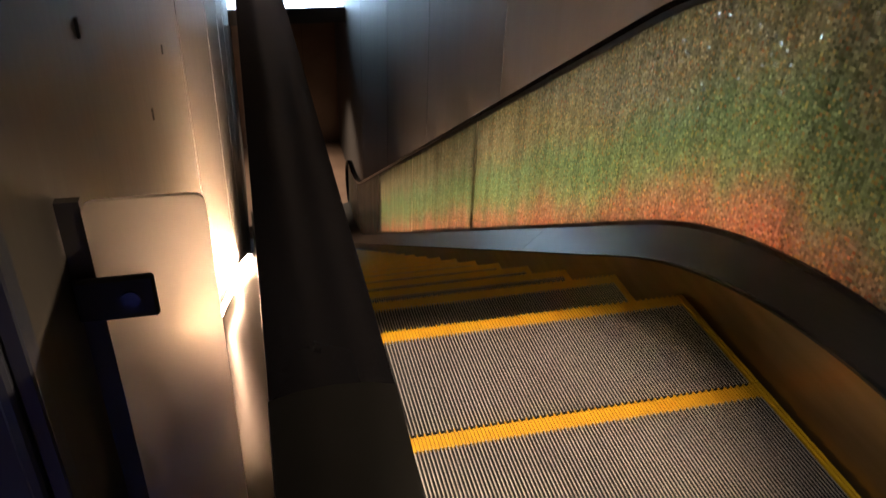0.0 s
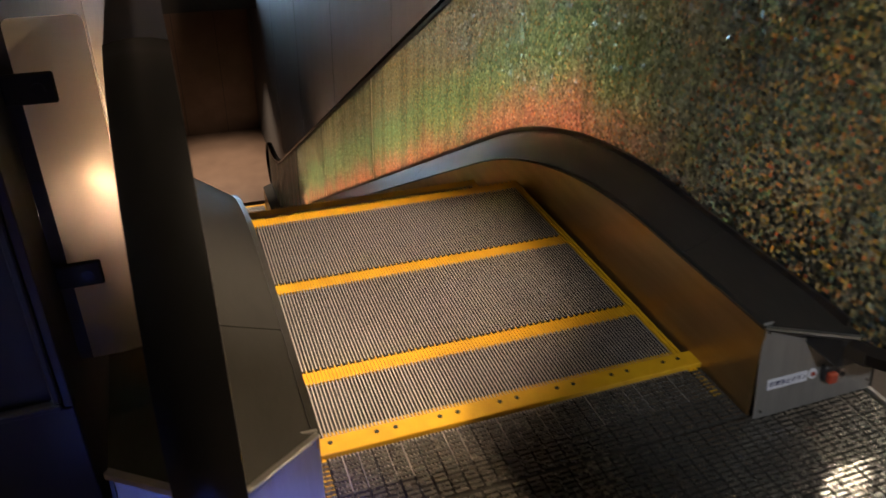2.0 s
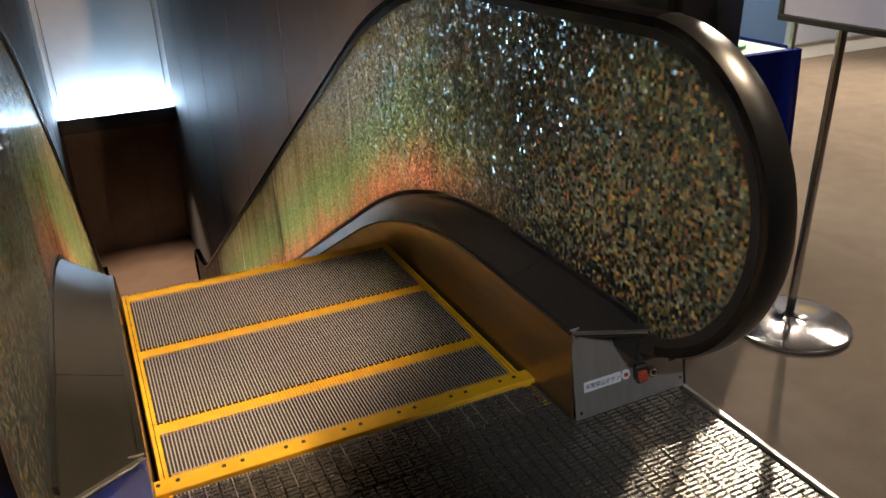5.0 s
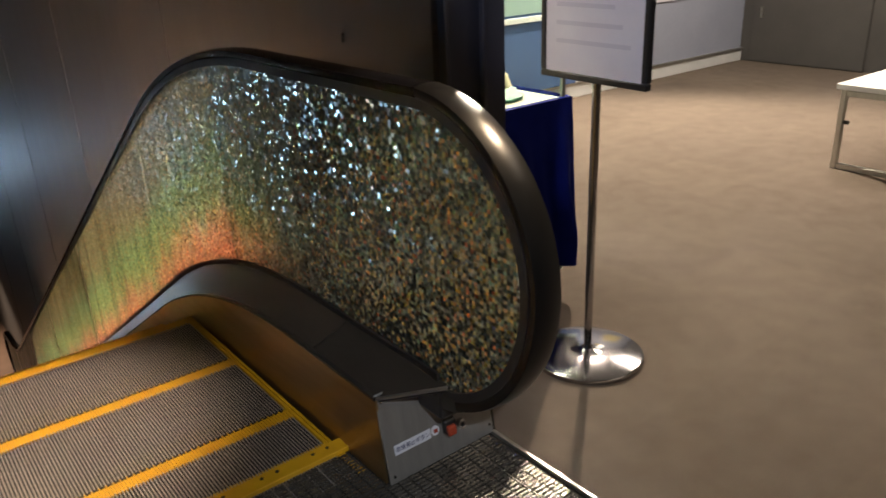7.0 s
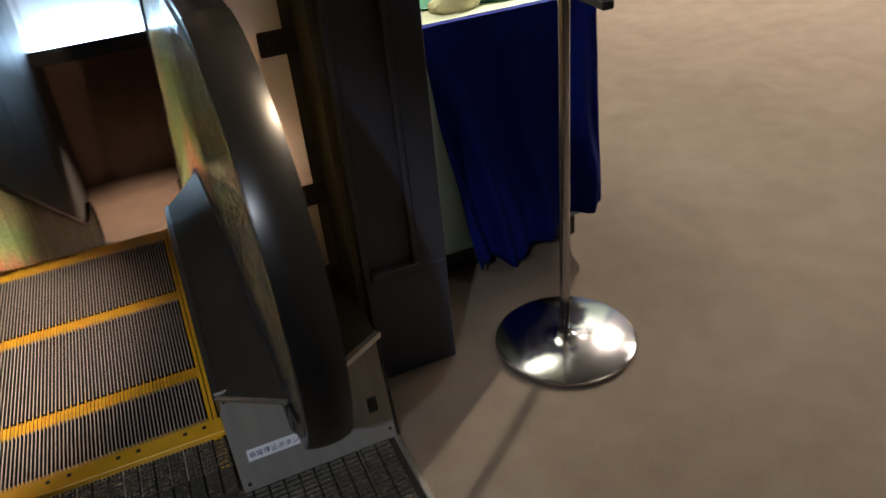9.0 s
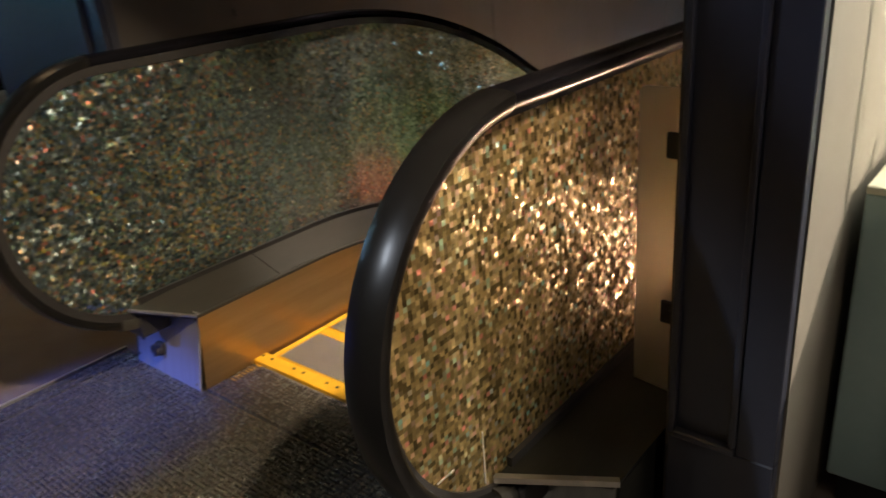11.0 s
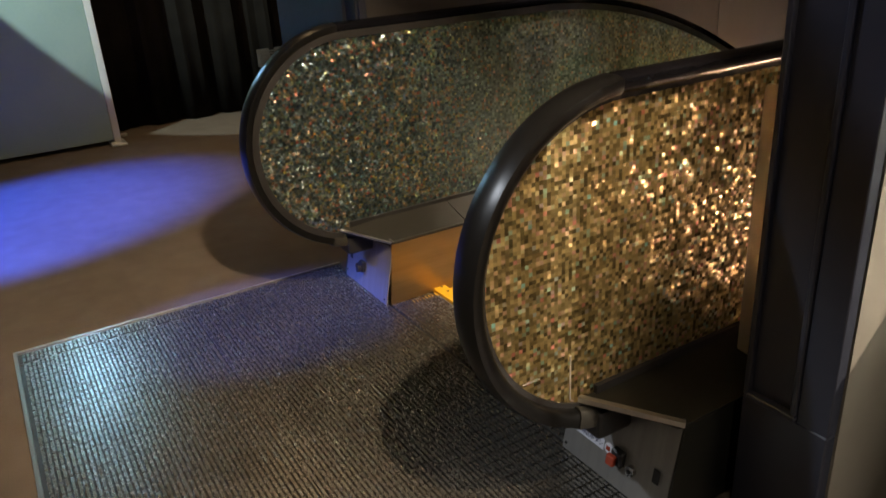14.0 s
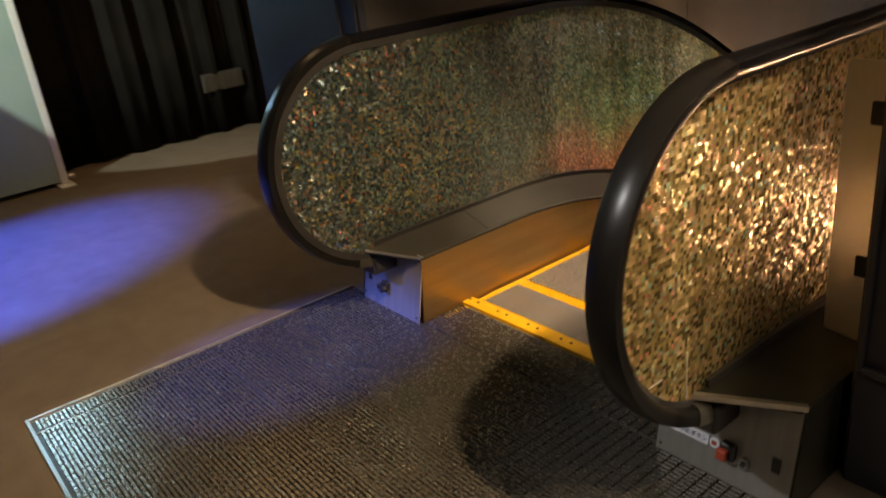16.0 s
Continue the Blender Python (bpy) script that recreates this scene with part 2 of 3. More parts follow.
EAST = painted("dark_grey_paint", (0.075, 0.072, 0.07), (0.10, 0.096, 0.092), 0.7, 0, 3, 0.08)
FAINT = painted("faint_print", (0.55, 0.54, 0.64), (0.62, 0.61, 0.7), 0.6, 0, 9, 0.02)
BROWN = painted("brown_lobby_panel", (0.10, 0.065, 0.045), (0.15, 0.10, 0.07), 0.35, 0.1, 3, 0.03)
WHITE = painted("white_panel", (0.68, 0.70, 0.70), (0.76, 0.78, 0.77), 0.5, 0, 3, 0.04)
BEIGE = painted("beige_wall_paint", (0.20, 0.18, 0.145), (0.25, 0.225, 0.18), 0.7, 0, 3, 0.06)
BLUEGREY = painted("gallery_wall_paint", (0.30, 0.33, 0.42), (0.36, 0.39, 0.48), 0.7, 0, 2, 0.05)
BLUEWALL = painted("deep_blue_paint", (0.06, 0.11, 0.26), (0.08, 0.14, 0.31), 0.7, 0, 2, 0.05)
CLOTH = matte(painted("navy_cloth", (0.002, 0.006, 0.085), (0.004, 0.010, 0.13), 0.95, 0, 14, 0.3))
MINT = painted("pale_green_laminate", (0.30, 0.42, 0.40), (0.36, 0.48, 0.45), 0.5, 0, 4, 0.03)
SAND = painted("cream_foam_rock", (0.62, 0.57, 0.36), (0.75, 0.70, 0.48), 0.9, 0, 14, 0.5)
SANDFLOOR = painted("pale_case_floor", (0.50, 0.50, 0.36), (0.62, 0.61, 0.46), 0.8, 0, 10, 0.2)
SEA = painted("sea_green_base", (0.03, 0.17, 0.10), (0.06, 0.25, 0.15), 0.6, 0, 9, 0.3)
CORAL = painted("yellow_coral", (0.62, 0.52, 0.20), (0.75, 0.64, 0.32), 0.9, 0, 20, 0.5)
BLACK = painted("black_plastic", (0.012, 0.012, 0.012), (0.025, 0.024, 0.024), 0.45, 0, 10, 0.05)
RED = painted("red_button_plastic", (0.30, 0.04, 0.018), (0.40, 0.06, 0.026), 0.45, 0, 20, 0.05)
PAPER = painted("printed_paper", (0.66, 0.65, 0.74), (0.74, 0.73, 0.8), 0.6, 0, 9, 0.02)
LABEL = painted("white_sticker", (0.68, 0.68, 0.74), (0.78, 0.78, 0.82), 0.5, 0, 9, 0.02)
INK = painted("blue_black_ink", (0.05, 0.05, 0.12), (0.08, 0.08, 0.17), 0.6, 0, 9, 0.02)
CEILING = painted("ceiling_paint", (0.10, 0.10, 0.10), (0.14, 0.14, 0.14), 0.9, 0, 3, 0.1)
ROPE = make_glow("warm_rope_light", (1.0, 0.64, 0.42), 1500.0)
LEAD = make_glow("dim_rope_light", (1.0, 0.58, 0.38), 45.0)
BULB = make_glow("warm_bulb", (1.0, 0.62, 0.32), 18.0)
GLASS = make_glass("case_glass")

# ---- mesh helpers ----


def finish(name, bm, material, parent=None, smooth=False):
    bmesh.ops.recalc_face_normals(bm, faces=bm.faces)
    me = bpy.data.meshes.new(name)
    bm.to_mesh(me)
    bm.free()
    me.materials.append(material)
    if smooth:
        me.shade_smooth()
        me.set_sharp_from_angle(angle=radians(35))
    ob = new(name, me)
    if parent:
        ob.parent = parent
    return ob


def part(name, bm, material, parent, label="", smooth=False):
    return tagged(finish(name, bm, material, parent, smooth), label)


def thing(name, label, category, group="", at=(0, 0, 0)):
    ob = new(name)
    ob.empty_display_size = 0.1
    ob.location = at
    return tagged(ob, label, category, group)


def structure(name, bm, material, label, category, smooth=False):
    return tagged(finish(name, bm, material, None, smooth), label, category, "", "structure")


def box(x0, x1, y0, y1, z0, z1, bevel=0.0, bm=None, seg=1):
    bm = bm or bmesh.new()
    m = Matrix.Translation(((x0 + x1) / 2, (y0 + y1) / 2, (z0 + z1) / 2)) @ Matrix.Diagonal((abs(x1 - x0), abs(y1 - y0), abs(z1 - z0), 1))
    made = bmesh.ops.create_cube(bm, size=1, matrix=m)
    if bevel:
        edges = {e for v in made["verts"] for e in v.link_edges}
        bmesh.ops.bevel(bm, geom=list(edges), offset=bevel, segments=seg, profile=0.5, affect="EDGES", clamp_overlap=True)
    return bm


def rod(a, b, r, n=16, r2=None, bm=None):
    bm = bm or bmesh.new()
    a, b = Vector(a), Vector(b)
    m = Matrix.Translation((a + b) / 2) @ (b - a).to_track_quat("Z", "Y").to_matrix().to_4x4()
    bmesh.ops.create_cone(bm, cap_ends=True, segments=n, radius1=r, radius2=r if r2 is None else r2, depth=(b - a).length, matrix=m)
    return bm


def sweep(section, spine, bm=None, cap=True):
    """A closed section of (across x, outward) points carried along a spine of (x, y, z, angle), the angle that of the outward way in the y-z plane."""
    bm = bm or bmesh.new()
    rings = []
    for x, y, z, a in spine:
        rings.append([bm.verts.new((x + u, y + w * math.cos(a), z + w * math.sin(a))) for u, w in section])
    n = len(section)
    for r, q in zip(rings, rings[1:]):
        for i in range(n):
            bm.faces.new((r[i], r[(i + 1) % n], q[(i + 1) % n], q[i]))
    if cap:
        bm.faces.new(rings[0])
        bm.faces.new(rings[-1])
    return bm


def ribbon(upper, lower, thick, bm=None):
    """A slab between two 3D lines of as many points, made thick along the vector given."""
    bm = bm or bmesh.new()
    t = Vector(thick)
    rows = [[bm.verts.new(p) for p in (a, b, Vector(b) + t, Vector(a) + t)] for a, b in zip(upper, lower)]
    for r, q in zip(rows, rows[1:]):
        for i in range(4):
            bm.faces.new((r[i], r[(i + 1) % 4], q[(i + 1) % 4], q[i]))
    bm.faces.new(rows[0])
    bm.faces.new(rows[-1])
    return bm


# ---- the escalator's line ----
ANGLE = math.atan(SLOPE)


def line(y, z0, bend, r=2.2):
    """The height at y of a line that runs level at z0, bends down at y = bend, and levels out again RISE lower."""
    def soft(d):
        w = r * math.tan(ANGLE / 2)
        if d < -w:
            return 0.0
        if d > w:
            return d * SLOPE
        return SLOPE * (d + w) ** 2 / (4 * w)
    return z0 - soft(y - bend) + soft(y - bend - RISE / SLOPE)


def steps_of(a, b, n):
    return [a + (b - a) * i / n for i in range(n + 1)]


def along(y0, y1):
    """Stations along the escalator, close together in the bends."""
    ys = {round(y0, 4), round(y1, 4)}
    for a, b, d in ((-1, 0.2, 0.2), (0.2, 2.2, 0.06), (2.2, 8.0, 0.5), (8.0, 10.0, 0.08), (10.0, 12, 0.3)):
        k = a
        while k < b:
            if y0 < k < y1:
                ys.add(round(k, 4))
            k += d
    return sorted(ys)


NY, NZ, NR = -0.245, 0.600, 0.383          # newel centre and radius of the handrail's middle line
RAIL_Z, RAIL_BEND = 0.983, 1.17
GLASS_TOP, GLASS_LOW, SKIRT_TOP = 0.957, 0.288, 0.238
SKIRT_BEND, STEP_BEND = 0.84, 0.86
END_Y = 9.85                                # where the lower newels begin


def rail_spine(x, a, b):
    rows = []
    for y in along(a, b):
        d = (line(y + 0.01, RAIL_Z, RAIL_BEND) - line(y - 0.01, RAIL_Z, RAIL_BEND)) / 0.02
        rows.append((x, y, line(y, RAIL_Z, RAIL_BEND), math.pi / 2 + math.atan(d)))
    return rows


SECTION = [(-0.034, -0.012), (-0.0365, 0.000), (-0.036, 0.008), (-0.020, 0.0125), (0.0, 0.014), (0.020, 0.0125), (0.036, 0.008), (0.0365, 0.000),
           (0.034, -0.012), (0.027, -0.021), (0.018, -0.024), (-0.018, -0.024), (-0.027, -0.021)]
LEAN, PANEL_Y, PANEL_Z = 0.20, -0.205, 0.25     # the end panel's lean, and where its top edge lies


def leant(bm):
    """Shears a mesh so that it leans with the end panel, its foot forward."""
    for v in bm.verts:
        v.co.y -= LEAN * (PANEL_Z - v.co.z)
    return bm


def bar(a, b, height, depth, bm=None):
    """A square bar from a to b, its top face at their height, reaching back from that line."""
    bm = bm or bmesh.new()
    a, b = Vector(a), Vector(b)
    back = (b - a).cross(Vector((0, 0, 1))).normalized()
    if back.y < 0:
        back = -back
    down = Vector((0, 0, -height))
    ring = [[bm.verts.new(p + q) for q in (Vector(), back * depth, back * depth + down, down)] for p in (a, b)]
    for k in range(4):
        bm.faces.new((ring[0][k], ring[0][(k + 1) % 4], ring[1][(k + 1) % 4], ring[1][k]))
    bm.faces.new(ring[0])
    bm.faces.new(ring[1])
    return bm


def balustrade(s):
    """One side of the escalator: handrail, newel guides, film panels, decks, skirt and end panel. s is -1 or 1."""
    label = ("escalator balustrade covered in glittering holographic film with black handrail" if s > 0 else
             "escalator balustrade of glittering holographic film catching blue light")
    b = thing("escalator_balustrade", label, "escalator balustrade", "escalator balustrades", (0.040 if s < 0 else 0, 0, 0))
    film = 0.655 if s > 0 else 0.674            # inner face of the film, and the handrail's middle
    rail = film + 0.028
    part("handrail", sweep(SECTION, rail_spine(s * rail, -0.27, END_Y)), RUBBER, b, "black rubber handrail", True)
    stop = 1.5 * math.pi - 0.23
    arc = [(s * rail, NY + NR * math.cos(t), NZ + NR * math.sin(t), t) for t in steps_of(math.pi / 2, stop, 40)]
    wide = [(u * 1.02, w * 1.04) for u, w in SECTION]
    arc = [(s * rail, -0.27, RAIL_Z, math.pi / 2)] + arc[1:]
    part("newel_guide", sweep(wide, arc), NEWEL, b, "satin grey newel handrail cover", True)
    # the steel shoe in which the newel ends, and the rubber boot behind it
    shoe = [(s * rail, NY + NR * math.cos(t), NZ + NR * math.sin(t), t) for t in steps_of(stop - 0.10, stop + 0.035, 6)]
    part("newel_shoe", sweep([(u * 1.10, w * 1.35 + 0.001) for u, w in SECTION], shoe), DECK, b, "grey steel end shoe", True)
    part("handrail_boot", box(s * (rail - 0.040), s * (rail + 0.045), -0.318, -0.214, 0.172, 0.246, 0.010, None, 2), BLACK, b, "black rubber inlet boot")
    low = RAIL_Z - RISE
    arc = [(s * rail, END_Y + NR * math.cos(t), low - NR + NR * math.sin(t), t) for t in steps_of(math.pi / 2, -math.pi / 2, 24)]
    part("lower_newel_guide", sweep(SECTION, arc), RUBBER, b, "", True)
    # dark channel that holds the panel's edge under the handrail
    chan = [(-0.022, -0.037), (-0.022, -0.014), (0.022, -0.014), (0.022, -0.037)]
    mid = s * (film + 0.015)
    spine = [(mid, NY + NR * math.cos(t), NZ + NR * math.sin(t), t) for t in steps_of(stop, math.pi / 2 + 0.01, 36)]
    spine += rail_spine(mid, -0.24, END_Y)
    part("edge_channel", sweep(chan, spine), BLACK, b, "", True)
    # film panels, butted with narrow joints
    r = NR - 0.028

    def top(y):
        return NZ + math.sqrt(max(0.0, r * r - (y - NY) ** 2)) if y < NY else line(y, GLASS_TOP - 0.002, RAIL_BEND)

    def low_edge(y):
        return max(GLASS_LOW - 0.03, NZ - math.sqrt(max(0.0, r * r - (y - NY) ** 2))) if y < NY else line(y, GLASS_LOW - 0.03, LOW_BEND)

    joints = [NY - r, 1.81, 3.62, 5.43, 7.24, 9.05, END_Y + 0.05]
    for a, c in zip(joints, joints[1:]):
        ys = along(a + 0.0025, c - 0.0025)
        if a < 0:
            ys = [NY - r * math.cos(t) for t in steps_of(0.06, math.pi / 2, 26)] + [y for y in ys if y > NY + 0.01]
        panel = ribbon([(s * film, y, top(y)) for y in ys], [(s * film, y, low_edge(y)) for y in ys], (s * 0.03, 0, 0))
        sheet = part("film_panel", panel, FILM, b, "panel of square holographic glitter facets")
        sheet.data.materials.append(WARM_LIT_FILM)     # the outer face takes the copy tinted by warm light
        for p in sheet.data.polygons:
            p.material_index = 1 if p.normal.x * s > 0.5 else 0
    for y in joints[2:-1]:            # the first joint stands open by a hair
        part("panel_joint", ribbon([(s * (film - 0.002), y - 0.004, top(y)), (s * (film - 0.002), y + 0.004, top(y))],
                                   [(s * (film - 0.002), y - 0.004, low_edge(y)), (s * (film - 0.002), y + 0.004, low_edge(y))], (s * 0.034, 0, 0)), ACRYLIC, b)
    # short clear strips added for two glints low on the newel's outer face
    if s > 0:
        part("glint_strip", box(film + 0.0305, film + 0.033, -0.3715, -0.3685, 0.285, 0.40), ACRYLIC, b)
        part("glint_strip", box(film + 0.0305, film + 0.033, -0.50, -0.455, 0.372, 0.3745), ACRYLIC, b)
    # unseen upright baffles added between film and wall, keeping rope light off the bulkhead
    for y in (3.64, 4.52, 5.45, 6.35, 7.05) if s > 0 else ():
        part("rope_baffle", ribbon([(s * (film + 0.033), y, top(y) + 0.03), (0.884, y, top(y) + 0.03)],
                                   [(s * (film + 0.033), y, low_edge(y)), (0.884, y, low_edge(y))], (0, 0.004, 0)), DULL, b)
    ys = along(-0.30, END_Y + 0.1)
    # sloping decks that come to a point under the newel, dark beads, skirt
    seams = [None, 0.115, 2.4, 5.4, END_Y + 0.1]
    for a, c in zip(seams, seams[1:]):
        yy = along(-0.20 if a is None else a + 0.0015, c - 0.0015)
        up = [(s * film, y, line(y, GLASS_LOW, LOW_BEND)) for y in yy]
        down = [(s * 0.527, y, line(y, SKIRT_TOP, SKIRT_BEND)) for y in yy]
        if a is None:
            up = [(s * film, -0.340, 0.278)] + up
            down = [(s * 0.527, PANEL_Y - 0.006, SKIRT_TOP)] + down
        part("inner_deck", ribbon(up, down, (0, 0, -0.006)), DECK, b, "dark steel deck strip", True)
    part("bead", ribbon([(s * (film - 0.008), y, line(y, GLASS_LOW + 0.012, LOW_BEND)) for y in ys],
                        [(s * (film - 0.008), y, line(y, GLASS_LOW - 0.02, LOW_BEND)) for y in ys], (s * 0.009, 0, 0)), BLACK, b)
    part("outer_bead", ribbon([(s * (film + 0.031), y, line(y, GLASS_LOW + 0.012, LOW_BEND)) for y in ys],
                              [(s * (film + 0.031), y, line(y, GLASS_LOW - 0.03, LOW_BEND)) for y in ys], (s * 0.012, 0, 0)), BLACK, b)
    ys = along(-0.211, END_Y + 0.1)
    skirt = ribbon([(s * 0.520, y, line(y, SKIRT_TOP, SKIRT_BEND)) for y in ys],
                   [(s * 0.520, y - (0.049 if y < -0.2 else 0), line(y, -0.32, SKIRT_BEND - 0.15)) for y in ys], (s * 0.006, 0, 0))
    part("skirt", skirt, SKIRT, b, "brown reflective steel skirt panel", True)
    part("skirt_edge", ribbon([(s * 0.5175, y, line(y, SKIRT_TOP + 0.004, SKIRT_BEND)) for y in ys],
                              [(s * 0.5175, y, line(y, SKIRT_TOP - 0.004, SKIRT_BEND)) for y in ys], (s * 0.014, 0, 0)), DECK, b)
    yy = along(-0.19, END_Y + 0.1)
    part("outer_deck", ribbon([(s * (film + 0.032), -0.345, 0.279)] + [(s * (film + 0.032), y, line(y, GLASS_LOW - 0.006, LOW_BEND)) for y in yy],
                              [(s * 0.874, PANEL_Y - 0.004, 0.260)] + [(s * 0.874, y, line(y, 0.258, SKIRT_BEND)) for y in yy], (0, 0, -0.006)),
         POLISHED, b, "dark polished steel outer deck", True)
    side = ribbon([(s * 0.870, PANEL_Y, 0.252), (s * 0.870, -0.052, 0.252)], [(s * 0.870, PANEL_Y - LEAN * 0.246, 0.004), (s * 0.870, -0.052, 0.004)], (s * 0.006, 0, 0))
    part("side_panel", side, POLISHED, b)
    # leaning end panel, the bright lips of the deck's point above it, controls
    y = PANEL_Y
    panel = part("end_panel", leant(box(s * 0.521, s * 0.869, y, y + 0.006, 0.002, 0.246, 0.0015)), PANEL, b, "brushed steel end panel with controls")
    part("lip", bar((s * (film + 0.034), -0.349, 0.284), (s * 0.880, y - 0.008, 0.268), 0.013, 0.014), STEEL, panel, "bright steel edge of the deck")
    part("inner_lip", bar((s * (film - 0.010), -0.342, 0.281), (s * 0.519, y - 0.010, 0.243), 0.006, 0.010), STEEL, panel)
    part("underside", ribbon([(s * 0.530, y, 0.232), (s * film, y - 0.001, 0.240), (s * 0.866, y, 0.245)],
                             [(s * 0.531, y - 0.008, 0.232), (s * film, -0.325, 0.258), (s * 0.865, y - 0.010, 0.249)], (0, 0, -0.003)), DULL, panel)

    def fitting(name, bm, mat, note=""):
        return part(name, leant(bm), mat, panel, note)

    fitting("stop_button_box", box(s * 0.700, s * 0.738, y - 0.020, y - 0.001, 0.070, 0.110, 0.004), BLACK)
    if s > 0:
        fitting("stop_button", box(0.700, 0.726, y - 0.034, y - 0.0205, 0.074, 0.100, 0.004, None, 2), RED, "red emergency stop button")
    else:
        fitting("stop_button", rod((s * 0.712, y - 0.034, 0.086), (s * 0.712, y - 0.020, 0.086), 0.012, 20), BLACK, "dark push button")
    fitting("key_switch", rod((s * 0.760, y - 0.012, 0.076), (s * 0.760, y - 0.001, 0.076), 0.013, 20), CHROME)
    fitting("keyhole", rod((s * 0.760, y - 0.0135, 0.076), (s * 0.760, y - 0.0122, 0.076), 0.006, 14), BLACK)
    fitting("slot", box(s * 0.820, s * 0.840, y - 0.003, y - 0.001, 0.084, 0.120, 0.001), BLACK)
    for x, z in ((0.535, 0.225), (0.535, 0.022), (0.856, 0.030)):
        fitting("screw", rod((s * x, y - 0.003, z), (s * x, y, z), 0.004, 10), CHROME)
    if s > 0:
        fitting("arrow_disc", rod((0.678, y - 0.003, 0.088), (0.678, y - 0.0005, 0.088), 0.013, 18), LABEL)
        fitting("arrow_mark", box(0.672, 0.684, y - 0.0045, y - 0.0035, 0.083, 0.093), RED)
        fitting("sticker", box(0.548, 0.662, y - 0.0025, y - 0.0005, 0.074, 0.100), LABEL, "white sticker with Japanese lettering")
        words = bpy.data.curves.new("lettering", "FONT")
        words.body, words.size, words.align_x, words.align_y = "非常停止ボタン", 0.0155, "CENTER", "CENTER"
        words.extrude = 0.0003
        words.materials.append(INK)
        text = new("lettering", words)
        text.matrix_world = pose(0.605, y - LEAN * (PANEL_Z - 0.087) - 0.0036, 0.087, 90 - math.degrees(math.atan(LEAN)), 0, 0)
        text.parent = panel
    return b


balustrade(1)
balustrade(-1)

# ---- steps ----
HALF, PITCH, PHASE, MID = 0.488, 0.4, 0.24, 0.020


def escalator_step():
    """One step: y = 0 is its front edge, the tread lies behind it at z = 0."""
    st = thing("escalator_step", "grooved metal escalator step with yellow edges", "escalator step", "escalator steps")
    part("tread", box(-HALF, HALF, -PITCH + 0.003, 0, -0.03, -0.011), GROOVE, st)
    part("riser", box(-HALF, HALF, -0.022, -0.002, -0.24, -0.031), GROOVE, st)
    bm, bf = bmesh.new(), bmesh.new()
    n = 104
    for i in range(n):
        x = -HALF + 0.026 + (2 * HALF - 0.052) * (i + 0.5) / n
        for m, a, c in ((bm, -PITCH + 0.004, -0.044), (bf, -0.044 - 0.006 * (i % 2), 0.004 if i % 2 else -0.003)):
            v = [m.verts.new(p) for p in ((x - 0.0021, a, -0.011), (x + 0.0021, a, -0.011), (x + 0.0017, a, 0), (x - 0.0017, a, 0),
                                          (x - 0.0021, c, -0.011), (x + 0.0021, c, -0.011), (x + 0.0017, c, 0), (x - 0.0017, c, 0))]
            for f in ((0, 1, 2, 3), (4, 7, 6, 5), (1, 5, 6, 2), (3, 2, 6, 7), (0, 3, 7, 4)):
                m.faces.new([v[j] for j in f])
    ribs = tagged(part("ribbing", bm, TREAD, st, "fine lengthwise metal ribs"), kind="stuff")
    ribs.data.materials.append(GROOVE)        # dark painted flanks below the polished tops
    for p in ribs.data.polygons:
        p.material_index = 0 if abs(p.normal.z) > 0.7 else 1
    tagged(part("ribbed_front_edge", bf, YELLOW, st, "yellow ribbed front edge"), kind="stuff")
    part("front_edge", box(-HALF + 0.02, HALF - 0.02, -0.044, -0.001, -0.011, -0.0045), YELLOW, st)
    for s in (-1, 1):
        for k in (0.002, 0.0135):
            part("side_edge", box(s * (HALF - k), s * (HALF - k - 0.009), -PITCH + 0.003, 0.0, -0.011, 0.001, 0.001), YELLOW, st, "yellow side edge")
    return st


first = escalator_step()
first.location = (MID, PHASE, 0)
k = 1
while PHASE + k * PITCH < 9.9:
    y = PHASE + k * PITCH
    copy_thing(first, pose(MID, y, line(y - 0.2, 0.0, 0.92, 0.3) - 0.0002 * k, 0, 0, 0))
    k += 1

# ---- comb, landing plate ----
comb = thing("comb_plate", "yellow comb plate with screws at the step entry", "comb plate")
part("comb", box(MID - 0.506, MID + 0.506, -0.052, 0.0, -0.004, 0.012, 0.002), YELLOW, comb, "yellow comb strip")
teeth = bmesh.new()
for i in range(104):
    x = MID - HALF + 0.026 + (2 * HALF - 0.052) * (i + 1.0) / 104
    box(x - 0.0018, x + 0.0018, -0.002, 0.018, -0.010, 0.004, 0, teeth)
part("comb_teeth", teeth, YELLOW, comb)
for i in range(7):
    for d in (-0.022, 0.022):
        x = -0.45 + 0.15 * i + d
        part("screw", rod((x, -0.020, 0.012), (x, -0.020, 0.0135), 0.0055, 10), BLACK, comb)

plate = thing("landing_plate", "ribbed metal escalator landing plate in a steel frame", "floor plate")
PL, PR, PY0, PY1 = -0.945, 0.862, -1.445, -0.056
part("comb_backing", box(-0.49, 0.53, -0.219, PY1, -0.03, -0.004), GROOVE, plate)
part("backing", box(PL, PR, PY0, -0.22, -0.03, -0.004), DECK, plate)
ribs = ([], [])


